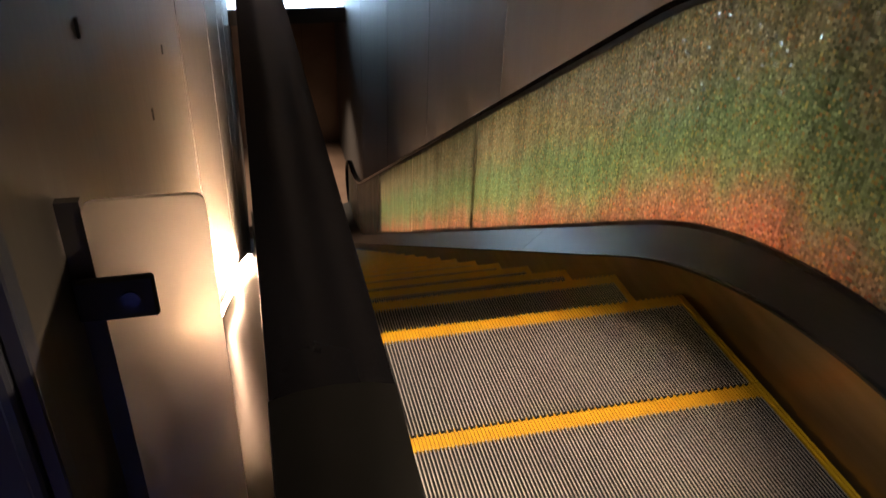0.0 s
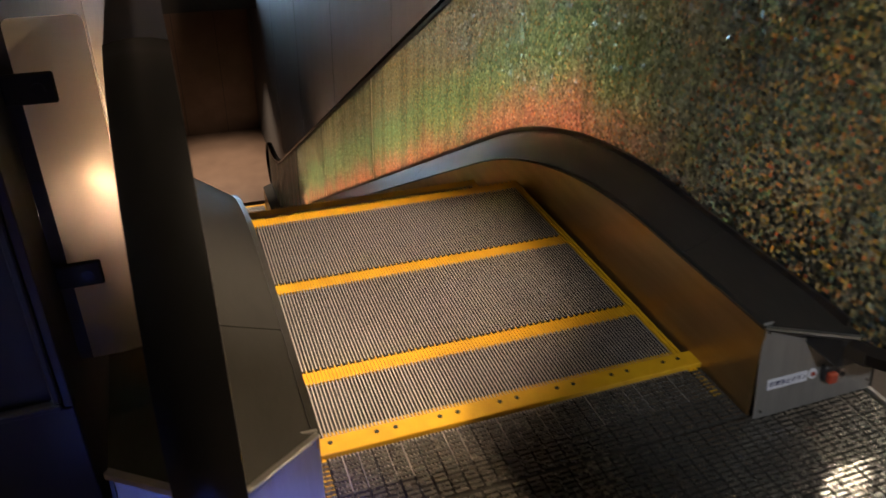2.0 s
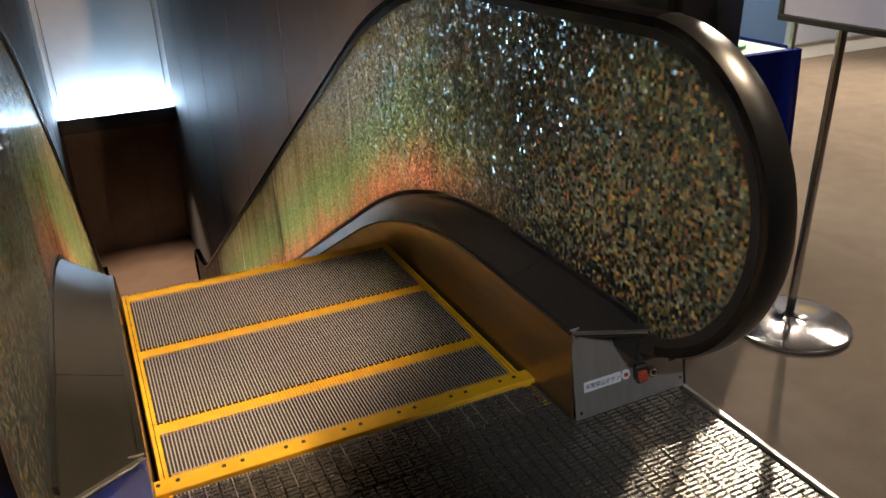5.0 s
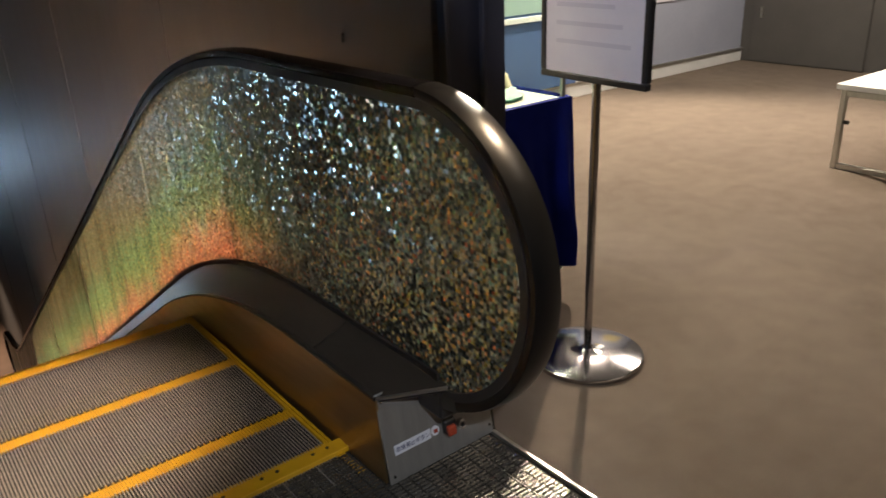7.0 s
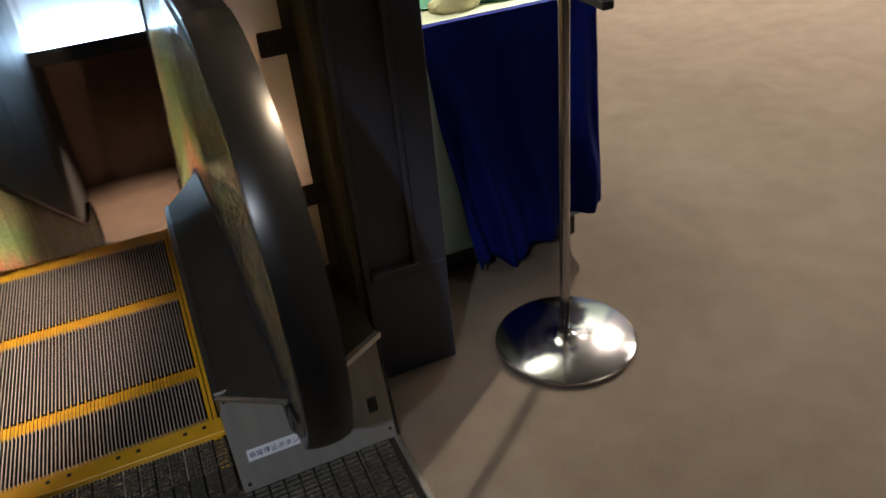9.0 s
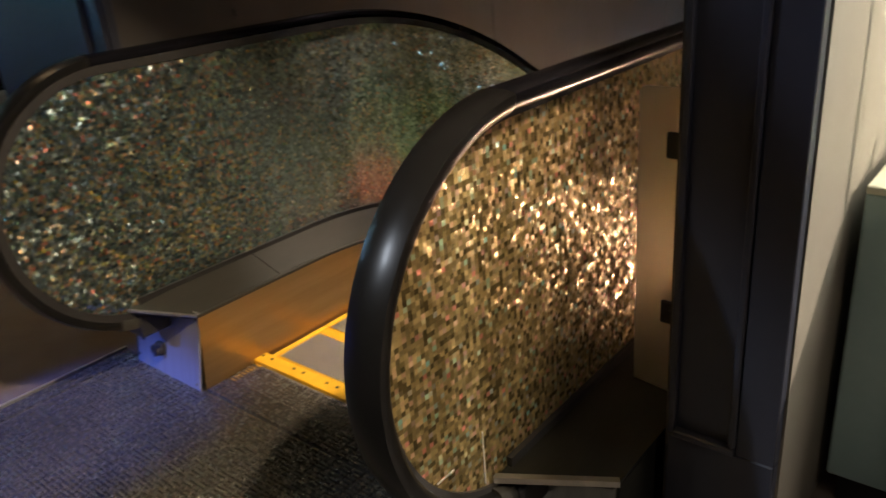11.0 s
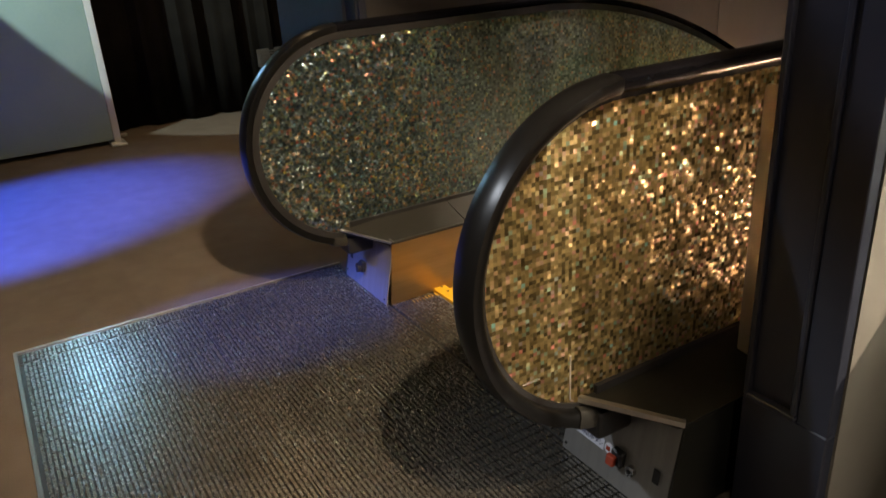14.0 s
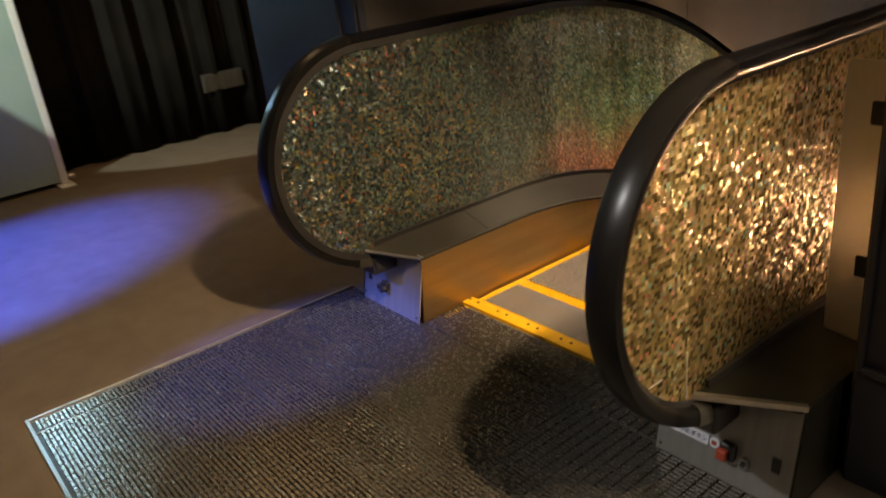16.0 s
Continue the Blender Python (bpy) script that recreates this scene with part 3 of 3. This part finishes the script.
def add_ribs(x0, x1, y0, y1):
    nx, ny = round((x1 - x0) / 0.033), round((y1 - y0) / 0.0135)
    for i in range(nx):
        for j in range(ny):
            xa, ya = x0 + (x1 - x0) * i / nx, y0 + (y1 - y0) * j / ny
            xb, yb = xa + (x1 - x0) / nx - 0.003, ya + 0.0098
            n = len(ribs[0])
            h = 0.0012 * random.random()
            ribs[0].extend([(xa, ya, -0.004), (xb, ya, -0.004), (xb, yb, -0.004), (xa, yb, -0.004),
                            (xa + 0.001, ya + 0.001, 0.003 + h), (xb - 0.001, ya + 0.001, 0.003 + h), (xb - 0.001, yb - 0.001, 0.003 + h), (xa + 0.001, yb - 0.001, 0.003 + h)])
            for f in ((4, 5, 6, 7), (0, 1, 5, 4), (1, 2, 6, 5), (2, 3, 7, 6), (3, 0, 4, 7)):
                ribs[1].append([n + q for q in f])


for a, c in ((PY0 + 0.012, -0.86), (-0.852, -0.24)):
    add_ribs(PL + 0.012, PL + 0.082, a, c)
    add_ribs(PL + 0.090, PR - 0.090, a, c)
    add_ribs(PR - 0.082, PR - 0.012, a, c)
add_ribs(-0.475, 0.515, -0.232, PY1 - 0.004)
me = bpy.data.meshes.new("ribs")
me.from_pydata(ribs[0], [], ribs[1])
me.materials.append(PLATE)
ob = new("ribs", me)
ob.parent = plate
tagged(ob, "small raised metal ribs", "", "", "stuff")
for x0, x1, y0, y1 in ((PL + 0.083, PL + 0.089, PY0, -0.232), (PR - 0.089, PR - 0.083, PY0, -0.232), (PL, PR, -0.859, -0.853)):
    part("joint_bar", box(x0, x1, y0, y1, -0.03, 0.001, 0.001), PLATE, plate)
for x0, x1, y0, y1 in ((PL - 0.012, PR + 0.012, PY0 - 0.012, PY0), (PL - 0.012, PL, PY0, -0.23), (PR, PR + 0.012, PY0, -0.23)):
    part("frame_bar", box(x0, x1, y0, y1, -0.03, 0.006, 0.001), STEEL, plate, "thin steel frame edge")

# ---- floors, walls, ceiling ----
floor = bmesh.new()
box(-7, 8, -7, PY0 - 0.013, -0.3, 0, 0, floor)
box(-7, PL - 0.013, PY0 - 0.013, -0.23, -0.3, 0, 0, floor)
box(PR + 0.013, 8, PY0 - 0.013, -0.23, -0.3, 0, 0, floor)
box(-7, -0.84, -0.23, -0.03, -0.3, 0, 0, floor)
box(-7, -1.76, -0.03, 4.0, -0.3, 0, 0, floor)
box(0.8765, 8, -0.23, -0.03, -0.3, 0, 0, floor)
box(1.10, 8, -0.03, 4.0, -0.3, 0, 0, floor)
structure("floor", floor, CARPET, "short brown-grey carpet floor of a dim gallery", "floor")
structure("lower_floor", box(-0.884, 0.884, 9.95, 13.2, -4.9, -4.67), BROWN, "brown polished lobby floor under a warm spot", "floor")
structure("pit_floor", ribbon([(-0.884, y, line(y, -0.45, STEP_BEND)) for y in along(-0.05, 9.95)], [(0.884, y, line(y, -0.45, STEP_BEND)) for y in along(-0.05, 9.95)], (0, 0, -0.1)),
          DARK, "dark truss pit under the steps", "pit")
structure("ceiling", box(-7, 8, -7, 13.2, 3.0, 3.15), CEILING, "dark ceiling above gallery and stairwell", "ceiling")
for s, name in ((-1, "wall_stairwell_west"), (1, "wall_stairwell_east")):
    outer = -1.76 if s < 0 else 1.10
    inner = s * 0.886
    w = structure(name, box(min(inner, outer), max(inner, outer), -0.03, 13.2, -4.9, 3.0), WALL, "smooth grey-brown metal wall beside the escalator", "wall")
    for y in (1.9, 3.9, 5.9, 7.9, 9.9):
        part("joint", box(s * 0.8835, s * 0.887, y - 0.001, y + 0.001, -4.9, 3.0), DARK, w)
    for y, z in ((0.40, 1.02), (0.96, 0.69), (1.33, 0.71), (0.62, 0.60)):
        part("screw_slot", box(s * 0.882, s * 0.887, y - 0.004, y + 0.004, z - 0.012, z + 0.012, 0.001), BLACK, w)
    # painted end face with a framed panel
    p = thing("wall_end_casing", "blue-grey painted casing on a wall end with moulded panel", "wall casing", "wall end casings")
    x0, x1 = (-1.764, -0.884) if s < 0 else (0.902, 1.104)
    xi, xo = (x0 + 0.016, x1 - 0.012) if s < 0 else (0.916, 1.035)
    if s < 0:
        xi, xo = -1.035, -0.900
    part("base", box(x0, x1, -0.062, -0.031, 0.0, 0.296, 0.003), PILLAR, p)
    for a, c in ((x0, xi), (xo, x1)):
        part("stile", box(a, c, -0.062, -0.031, 0.297, 3.0, 0.002), PILLAR, p)
    part("recess", box(xi + 0.0005, xo - 0.0005, -0.050, -0.031, 0.297, 3.0), PILLAR, p)
    part("moulding", box(xi + 0.001, xo - 0.001, -0.072, -0.0505, 0.297, 0.312, 0.003), PILLAR, p)
    part("side_moulding", box(xo - 0.014, xo - 0.001, -0.070, -0.0505, 0.313, 2.99, 0.003), PILLAR, p)

structure("wall_cladding_east", box(1.1005, 1.108, -0.030, 2.719, 0.0, 3.0), BEIGE, "beige painted gallery side of the stairwell wall", "wall")
bulk = structure("wall_bulkhead", box(-0.884, 0.884, 11.62, 11.80, -1.85, 3.0), WHITE, "pale bulkhead panel washed by cool light", "wall")
for x in (-0.80, 0.80):
    part("joint", box(x - 0.004, x + 0.004, 11.616, 11.621, -1.84, 3.0), PILLAR, bulk)
structure("bulkhead_soffit", box(-0.884, 0.884, 11.46, 13.0, -2.02, -1.852), DARK, "dark ledge under the lit bulkhead", "soffit")
# lip added to block the cove lamp's spill up the stairwell
structure("bulkhead_lip", box(-0.884, 0.884, 11.44, 11.4595, -2.02, -1.785), DARK, "dark lip that hides the cove lamp", "trim")
end = structure("wall_lobby_end", box(-0.884, 0.884, 12.9, 13.1, -4.67, -2.02), BROWN, "dark brown lobby wall with door joints", "wall")
for x in (-0.42, 0.30):
    part("joint", box(x - 0.004, x + 0.004, 12.895, 12.901, -4.66, -2.03), DARK, end)
structure("wall_back_of_well", box(-1.76, 1.10, 13.2, 13.35, -4.9, 3.0), DARK, "dark closing wall of the stairwell", "wall")


# ---- acrylic closing plates with brackets, rope lights ----
def closing_plate(s):
    t = thing("closing_plate", "frosted translucent acrylic plate glowing warm, held by metal brackets", "closing plate", "closing plates")
    pts = []
    x0, x1, z0, z1, r = 0.745, 0.862, 0.262, 0.930, 0.012
    for cx, cz, a in ((x1 - r, z1 - r, 0), (x0 + r, z1 - r, 90)):
        pts += [(cx + r * math.cos(radians(a + d)), cz + r * math.sin(radians(a + d))) for d in (0, 30, 60, 90)]
    pts = [(x1, z0)] + pts + [(x0, z0)]
    bm = bmesh.new()
    a = [bm.verts.new((s * x, 0.115, z)) for x, z in pts]
    b = [bm.verts.new((s * x, 0.120, z)) for x, z in pts]
    bm.faces.new(a)
    bm.faces.new(b[::-1])
    for i in range(len(a)):
        bm.faces.new((a[i], a[(i + 1) % len(a)], b[(i + 1) % len(a)], b[i]))
    part("plate", bm, ACRYLIC, t, "frosted acrylic sheet")
    # wall-coloured strip added to stop lamp light leaking past the plate
    part("leak_blocker", box(s * 0.8625, s * 0.8855, 0.117, 0.128, 0.262, 0.93), WALL, t)
    for z in (0.820, 0.461):
        br = part("bracket", box(s * 0.806, s * 0.8855, 0.104, 0.1135, z - 0.026, z + 0.026, 0.003), DULL, t, "small dark metal bracket")
        part("foam_block", box(s * 0.863, s * 0.8855, 0.130, 0.150, z - 0.034, z + 0.034, 0.003), BLACK, br)
        part("bolt_hole", rod((s * 0.832, 0.1015, z), (s * 0.832, 0.1045, z), 0.010, 16), BLACK, br)
    return t


def rope_light(s):
    t = thing("rope_light", "warm orange rope light lying behind the balustrade", "rope light", "rope lights")
    bm = bmesh.new()
    prev = None
    pts = [(s * 0.825, 0.60, 0.43), (s * 0.82, 0.66, 0.37), (s * 0.81, 0.72, 0.31)]
    pts += [(s * (0.80 + 0.012 * math.sin(y * 9)), y, line(y, 0.292, 0.88)) for y in steps_of(0.95, 6.9 if s > 0 else 4.4, 52)]
    lead = bmesh.new()
    for p in pts:
        if prev:
            rod(prev, p, 0.007, 8, None, lead if p[1] < (1.45 if s < 0 else 1.0) else bm)
        prev = p
    # strip added only to block rope light from the east wall
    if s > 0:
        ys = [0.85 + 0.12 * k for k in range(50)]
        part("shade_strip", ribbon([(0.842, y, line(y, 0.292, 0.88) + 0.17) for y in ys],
                                   [(0.842, y, line(y, 0.292, 0.88) - 0.03) for y in ys], (0.003, 0, 0)), DULL, t, "added dark strip that keeps rope light off the wall")
    part("tube", bm, ROPE, t, "glowing orange tube")
    part("lead", lead, LEAD, t, "dim start of the tube")
    bulb = bmesh.new()
    bmesh.ops.create_uvsphere(bulb, u_segments=14, v_segments=10, radius=0.013, matrix=Matrix.Translation((s * 0.825, 0.592, 0.436)))
    part("end_bulb", bulb, BULB, t, "bright warm bulb", True)
    return t


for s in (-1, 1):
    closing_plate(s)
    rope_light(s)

# ---- gallery on the east side ----
def sign_stand():
    t = thing("sign_stand", "chrome sign stand with framed notice on a round base", "sign stand", "", (1.372, -0.15, 0))
    bm = bmesh.new()
    prof = [(0.178, 0.0), (0.180, 0.006), (0.178, 0.013), (0.170, 0.017), (0.06, 0.024), (0.030, 0.027), (0.018, 0.034), (0.0135, 0.046)]
    n = 48
    rings = [[bm.verts.new((r * math.cos(2 * math.pi * i / n), r * math.sin(2 * math.pi * i / n), z)) for i in range(n)] for r, z in prof]
    for a, b in zip(rings, rings[1:]):
        for i in range(n):
            bm.faces.new((a[i], a[(i + 1) % n], b[(i + 1) % n], b[i]))
    bm.faces.new(rings[0])
    bm.faces.new(rings[-1])
    part("base", bm, CHROME, t, "round scuffed chrome base", True)
    part("pole", rod((0, 0, 0.04), (0.0, 0, 0.90), 0.0125, 20), CHROME, t, "chrome pole", True)
    part("tag", box(0.02, 0.05, -0.03, -0.012, 0.0275, 0.0285), LABEL, t)
    turn = Matrix.Translation((-0.02, 0, 0.888)) @ Matrix.Rotation(radians(SIGN_TURN), 4, "Z")
    w, h = 0.183, 0.55
    for x0, x1, z0, z1 in ((-w - 0.018, w + 0.018, 0, 0.018), (-w - 0.018, -w, 0.019, h), (w, w + 0.018, 0.019, h), (-w - 0.018, w + 0.018, h + 0.001, h + 0.019)):
        bm = box(x0, x1, -0.012, 0.012, z0, z1, 0.003)
        bmesh.ops.transform(bm, matrix=turn, verts=bm.verts)
        part("frame_bar", bm, BLACK, t, "dark metal frame")
    bm = box(-w + 0.0005, w - 0.0005, -0.006, 0.004, 0.0185, h)
    bmesh.ops.transform(bm, matrix=turn, verts=bm.verts)
    sheet = part("notice", bm, PAPER, t, "pale lilac notice with faint print")
    for k in range(6):
        bm = box(-0.14, 0.14 - 0.03 * (k % 3), -0.0068, -0.0062, 0.10 + 0.05 * k, 0.112 + 0.05 * k)
        bmesh.ops.transform(bm, matrix=turn, verts=bm.verts)
        part("print_bar", bm, FAINT, sheet)
    return t


SIGN_TURN = -93
sign_stand()


def display_cabinet():
    t = thing("display_cabinet", "pale green display cabinet with glass case on top", "display cabinet")
    x0, x1, y0, y1 = 1.13, 1.695, 0.262, 1.25
    part("plinth", box(x0 + 0.02, x1 - 0.02, y0 + 0.03, y1 - 0.02, 0, 0.079), BLACK, t)
    part("body", box(x0, x1, y0, y1, 0.08, 0.722, 0.004), MINT, t, "pale green laminate body")
    part("case_floor", box(x0, x1, y0, y1, 0.7225, 0.738, 0.002), SANDFLOOR, t, "pale sand-coloured case floor")
    for x in (x0 + 0.068, x1 - 0.010):
        part("corner_post", box(x - 0.008, x + 0.008, y0 + 0.002, y0 + 0.018, 0.739, 1.5, 0.002), STEEL, t, "aluminium corner post")
    for x in (x0 + 0.068, x1 - 0.010):
        part("corner_post", box(x - 0.008, x + 0.008, y1 - 0.018, y1 - 0.002, 0.739, 1.5, 0.002), STEEL, t, "aluminium corner post")
    glass = part("front_pane", box(x0 + 0.077, x1 - 0.019, y0 + 0.007, y0 + 0.013, 0.739, 1.49), GLASS, t, "clear glass pane")
    side = part("side_pane", box(x1 - 0.013, x1 - 0.007, y0 + 0.019, y1 - 0.019, 0.739, 1.49), GLASS, t, "clear glass pane")
    glass.visible_shadow = side.visible_shadow = False
    part("end_board", box(x0 + 0.005, x0 + 0.30, 0.94, 0.955, 0.739, 1.49), SANDFLOOR, t, "cream board inside the case")
    part("case_lid", box(x0 + 0.05, x1, y0, y1, 1.501, 1.53, 0.003), STEEL, t)
    return t


display_cabinet()


def blob(name, label, category, centre, size, material, seed, parent=None):
    bm = bmesh.new()
    bmesh.ops.create_icosphere(bm, subdivisions=4, radius=1)
    for v in bm.verts:
        p = v.co.copy()
        d = 1 + 0.22 * noise.noise(p * 1.3 + Vector((seed, 0, 0))) + 0.07 * noise.noise(p * 4 + Vector((0, seed, 0)))
        v.co = Vector((p.x * size[0] * d, p.y * size[1] * d, max(p.z * d, -0.55) * size[2])) + Vector(centre)
    return tagged(finish(name, bm, material, parent, True), label, category)


blob("model_rock", "cream model rock inside the glass case", "model rock", (1.45, 0.54, 0.782), (0.20, 0.11, 0.085), SAND, 3)
blob("model_seabed", "green model seabed mound under the rocks", "model seabed", (1.47, 0.52, 0.748), (0.21, 0.17, 0.022), SEA, 5)
blob("model_rock", "small rounded cream stone on green base", "model rock", (1.36, 0.37, 0.757), (0.065, 0.04, 0.035), SAND, 8)
blob("model_rock", "large pale model boulder at the back of the case", "model rock", (1.52, 0.98, 0.85), (0.15, 0.13, 0.20), SAND, 12)


def coral(x, y, z, seed):
    rnd = random.Random(seed)
    t = thing("model_coral", "yellow branching model coral on a rock", "model coral", "model corals")
    bm = bmesh.new()
    for i in range(9):
        a, h = rnd.uniform(0, 6.28), rnd.uniform(0.05, 0.10)
        b = (x + 0.05 * math.cos(a), y + 0.04 * math.sin(a), z + h)
        rod((x, y, z), b, 0.012, 7, 0.008, bm)
        rod(b, (b[0] + rnd.uniform(-0.03, 0.03), b[1] + rnd.uniform(-0.02, 0.02), b[2] + 0.04), 0.009, 7, 0.005, bm)
    part("branches", bm, CORAL, t, "", True)


coral(1.42, 0.54, 0.845, 1)
coral(1.51, 0.57, 0.84, 5)
coral(1.33, 0.66, 0.74, 9)


def table_cloth():
    """Navy cloth hung over the cabinet's front edge, in folds that widen downward."""
    x0, x1, y0, zt = 1.205, 1.712, 0.262, 0.7425
    nu, nv = 110, 34
    bm = bmesh.new()
    grid = []
    for j in range(nv + 1):
        d = j / nv
        row = []
        for i in range(nu + 1):
            u = i / nu
            spread = 0.055 * d ** 1.3
            x = x0 - spread * 0.1 + 0.10 * d * (1 - u) ** 2 + (x1 + 0.01 * d - x0) * u
            v = u - 0.42 * d * (1 - u) + 0.05 * noise.noise(Vector((u * 2, d * 3, 1)))
            fold = (0.022 * math.sin(v * 15 + 1.0) + 0.012 * math.sin(v * 29 + 2.0)) * min(1, d * 1.6) + 0.02 * noise.noise(Vector((u * 3, d * 2, 4)))  * d
            y = y0 - 0.008 - 0.05 * d - fold - 0.004
            bottom = 0.055 - 0.048 * math.exp(-((u - 0.38) / 0.17) ** 2) + 0.085 * u ** 1.5
            z = zt - (zt - bottom) * d
            row.append(bm.verts.new((x, y, z)))
        grid.append(row)
    back = [bm.verts.new((v.co.x, y0 + 0.012, zt + 0.001)) for v in grid[0]]
    for i in range(nu):
        bm.faces.new((back[i], back[i + 1], grid[0][i + 1], grid[0][i]))
        for j in range(nv):
            bm.faces.new((grid[j][i], grid[j][i + 1], grid[j + 1][i + 1], grid[j + 1][i]))
    # the fall round the east corner
    side = [[grid[j][nu]] + [bm.verts.new((x1 + 0.012 + 0.012 * (j / nv) + 0.012 * math.sin(k * 1.7) * j / nv, y0 + 0.07 * k, grid[j][nu].co.z + 0.004 * k * j / nv)) for k in range(1, 9)] for j in range(nv + 1)]
    for j in range(nv):
        for k in range(8):
            bm.faces.new((side[j][k], side[j][k + 1], side[j + 1][k + 1], side[j + 1][k]))
    ob = finish("cabinet_cloth", bm, CLOTH, None, True)
    m = ob.modifiers.new("thickness", "SOLIDIFY")
    m.thickness = 0.003
    tagged(ob, "navy blue cloth hanging in folds over the cabinet front", "cloth")


table_cloth()

w = structure("wall_gallery_north", box(1.104, 8.0, 2.72, 2.9, 0, 3.0), BLUEGREY, "blue-grey painted gallery wall", "wall")
structure("baseboard_north", box(2.0, 6.86, 2.700, 2.718, 0, 0.10, 0.003), WHITE, "pale baseboard along the gallery wall", "baseboard")
structure("trim_north", box(2.0, 6.86, 2.690, 2.718, 0.101, 0.125, 0.003), STEEL, "thin pale ledge above the baseboard", "trim")
panel = tagged(finish("exhibit_panel", box(2.6, 4.35, 2.62, 2.695, 0.14, 2.6, 0.004), BLUEWALL), "deep blue exhibit panel with pale sea scene", "exhibit panel")
part("picture", box(2.75, 4.2, 2.612, 2.619, 0.72, 2.3), MINT, panel, "pale green printed sea scene")
part("picture_edge", box(2.7, 4.25, 2.606, 2.619, 0.66, 0.70, 0.002), WHITE, panel)
poster = tagged(finish("wall_poster", box(5.35, 6.15, 2.70, 2.716, 0.70, 1.6, 0.003), CORAL), "yellow-green framed poster on the wall", "poster")
part("mount", box(5.32, 6.18, 2.708, 2.719, 0.66, 1.63), PAPER, poster)
e = structure("wall_gallery_east", box(6.86, 7.0, -7, 2.719, 0, 3.0), EAST, "charcoal gallery wall", "wall")
door = tagged(finish("door_1", box(6.835, 6.859, 1.50, 2.60, 0.006, 2.1, 0.003), EAST), "charcoal flush door in a dark wall", "door", "", "structure")
part("door_handle", box(6.815, 6.834, 2.50, 2.52, 0.42, 0.52, 0.003), STEEL, door, "small steel pull")
hatch = tagged(finish("wall_notice", box(6.845, 6.859, 0.75, 1.30, 0.42, 0.75, 0.003), LABEL), "white notice with dark figures on charcoal wall", "notice")
part("print_bar", box(6.842, 6.8445, 0.85, 1.2, 0.5, 0.62), BLACK, hatch)


def bench():
    t = thing("white_bench", "white topped bench on square steel frame legs", "bench")
    c, d = Vector((3.90, 0.32, 0)), Vector((0.0, -1.0, 0))
    n = Vector((-d.y, d.x, 0))
    m = Matrix.Translation(c) @ Matrix(((d.x, n.x, 0, 0), (d.y, n.y, 0, 0), (0, 0, 1, 0), (0, 0, 0, 1)))

    def add(name, mat, *b, bevel=0.003):
        bm = box(*b, bevel)
        bmesh.ops.transform(bm, matrix=m, verts=bm.verts)
        part(name, bm, mat, t)
    add("top", WHITE, -0.02, 0.43, -0.02, 1.3, 0.435, 0.465)
    for y in (0.0, 1.25):
        for x in (0.0, 0.38):
            add("leg", STEEL, x, x + 0.03, y, y + 0.03, 0, 0.434)
        add("foot_bar", STEEL, 0.031, 0.379, y, y + 0.03, 0.0, 0.03)
        add("rail_bar", STEEL, 0.031, 0.379, y, y + 0.03, 0.40, 0.43)
    add("knob", BLACK, 0.031, 0.06, 0.0, 0.02, 0.25, 0.27)


bench()

casing = thing("partition_end", "olive-grey painted partition end with moulded panel", "partition")
part("body", box(3.645, 4.6, -1.5, -0.14, 0.0, 2.9, 0.004), OLIVE, casing)
for y0, y1, z0, z1 in ((-1.40, -0.36, 0.16, 0.175), (-0.375, -0.36, 0.176, 2.8)):
    part("moulding", box(3.632, 3.644, y0, y1, z0, z1, 0.003), OLIVE, casing)

# ---- west side ----
screen = thing("partition_screen", "pale grey-green partition screen in a white frame", "partition screen")
part("sheet", box(-3.83, -3.80, -2.6, -0.632, 0.03, 2.2, 0.002), MINT, screen, "pale sheet")
part("post", box(-3.835, -3.795, -0.630, -0.585, 0.0, 2.25, 0.004), WHITE, screen, "white upright post")
part("foot", box(-3.90, -3.72, -0.66, -0.56, 0.0, 0.012, 0.003), WHITE, screen)
part("clamp", box(-3.80, -3.76, -0.585, -0.545, 0.05, 0.07, 0.003), STEEL, screen)


def curtain():
    bm = bmesh.new()
    n, pts = 150, []
    for i in range(n + 1):
        y = -3.2 + 4.2 * i / n
        pts.append((-4.19 + 0.035 * math.sin(y * 21) + 0.02 * math.sin(y * 47 + 1), y))
    rows = [[bm.verts.new((x + 0.02 * math.sin(z * 2 + y), y, z)) for x, y in pts] for z in (0.01, 0.7, 1.5, 2.3, 2.98)]
    for a, b in zip(rows, rows[1:]):
        for i in range(n):
            bm.faces.new((a[i], a[i + 1], b[i + 1], b[i]))
    ob = finish("black_curtain", bm, CURTAIN, None, True)
    ob.modifiers.new("thickness", "SOLIDIFY").thickness = 0.004
    tagged(ob, "black floor-length curtain hanging in folds", "curtain")


curtain()
structure("wall_gallery_west", box(-4.5, -4.35, -7, 4, 0, 3.0), DARK, "dark gallery wall behind the curtain", "wall")
structure("wall_west_nook", box(-4.35, -1.765, 2.6, 2.75, 0, 3.0), DARK, "dark back wall of the side room", "wall")
structure("wall_gallery_south", box(-4.35, 6.86, -6.6, -6.4, 0, 3.0), DARK, "dark gallery wall", "wall")
vent = thing("wall_vent", "small metal louvred vent low on the dark wall", "vent")
part("frame", box(-4.136, -4.128, 0.56, 0.89, 0.32, 0.455, 0.002), STEEL, vent)
for i in range(6):
    part("slat", box(-4.127, -4.118, 0.575, 0.875, 0.333 + 0.019 * i, 0.345 + 0.019 * i, 0.002), STEEL, vent)
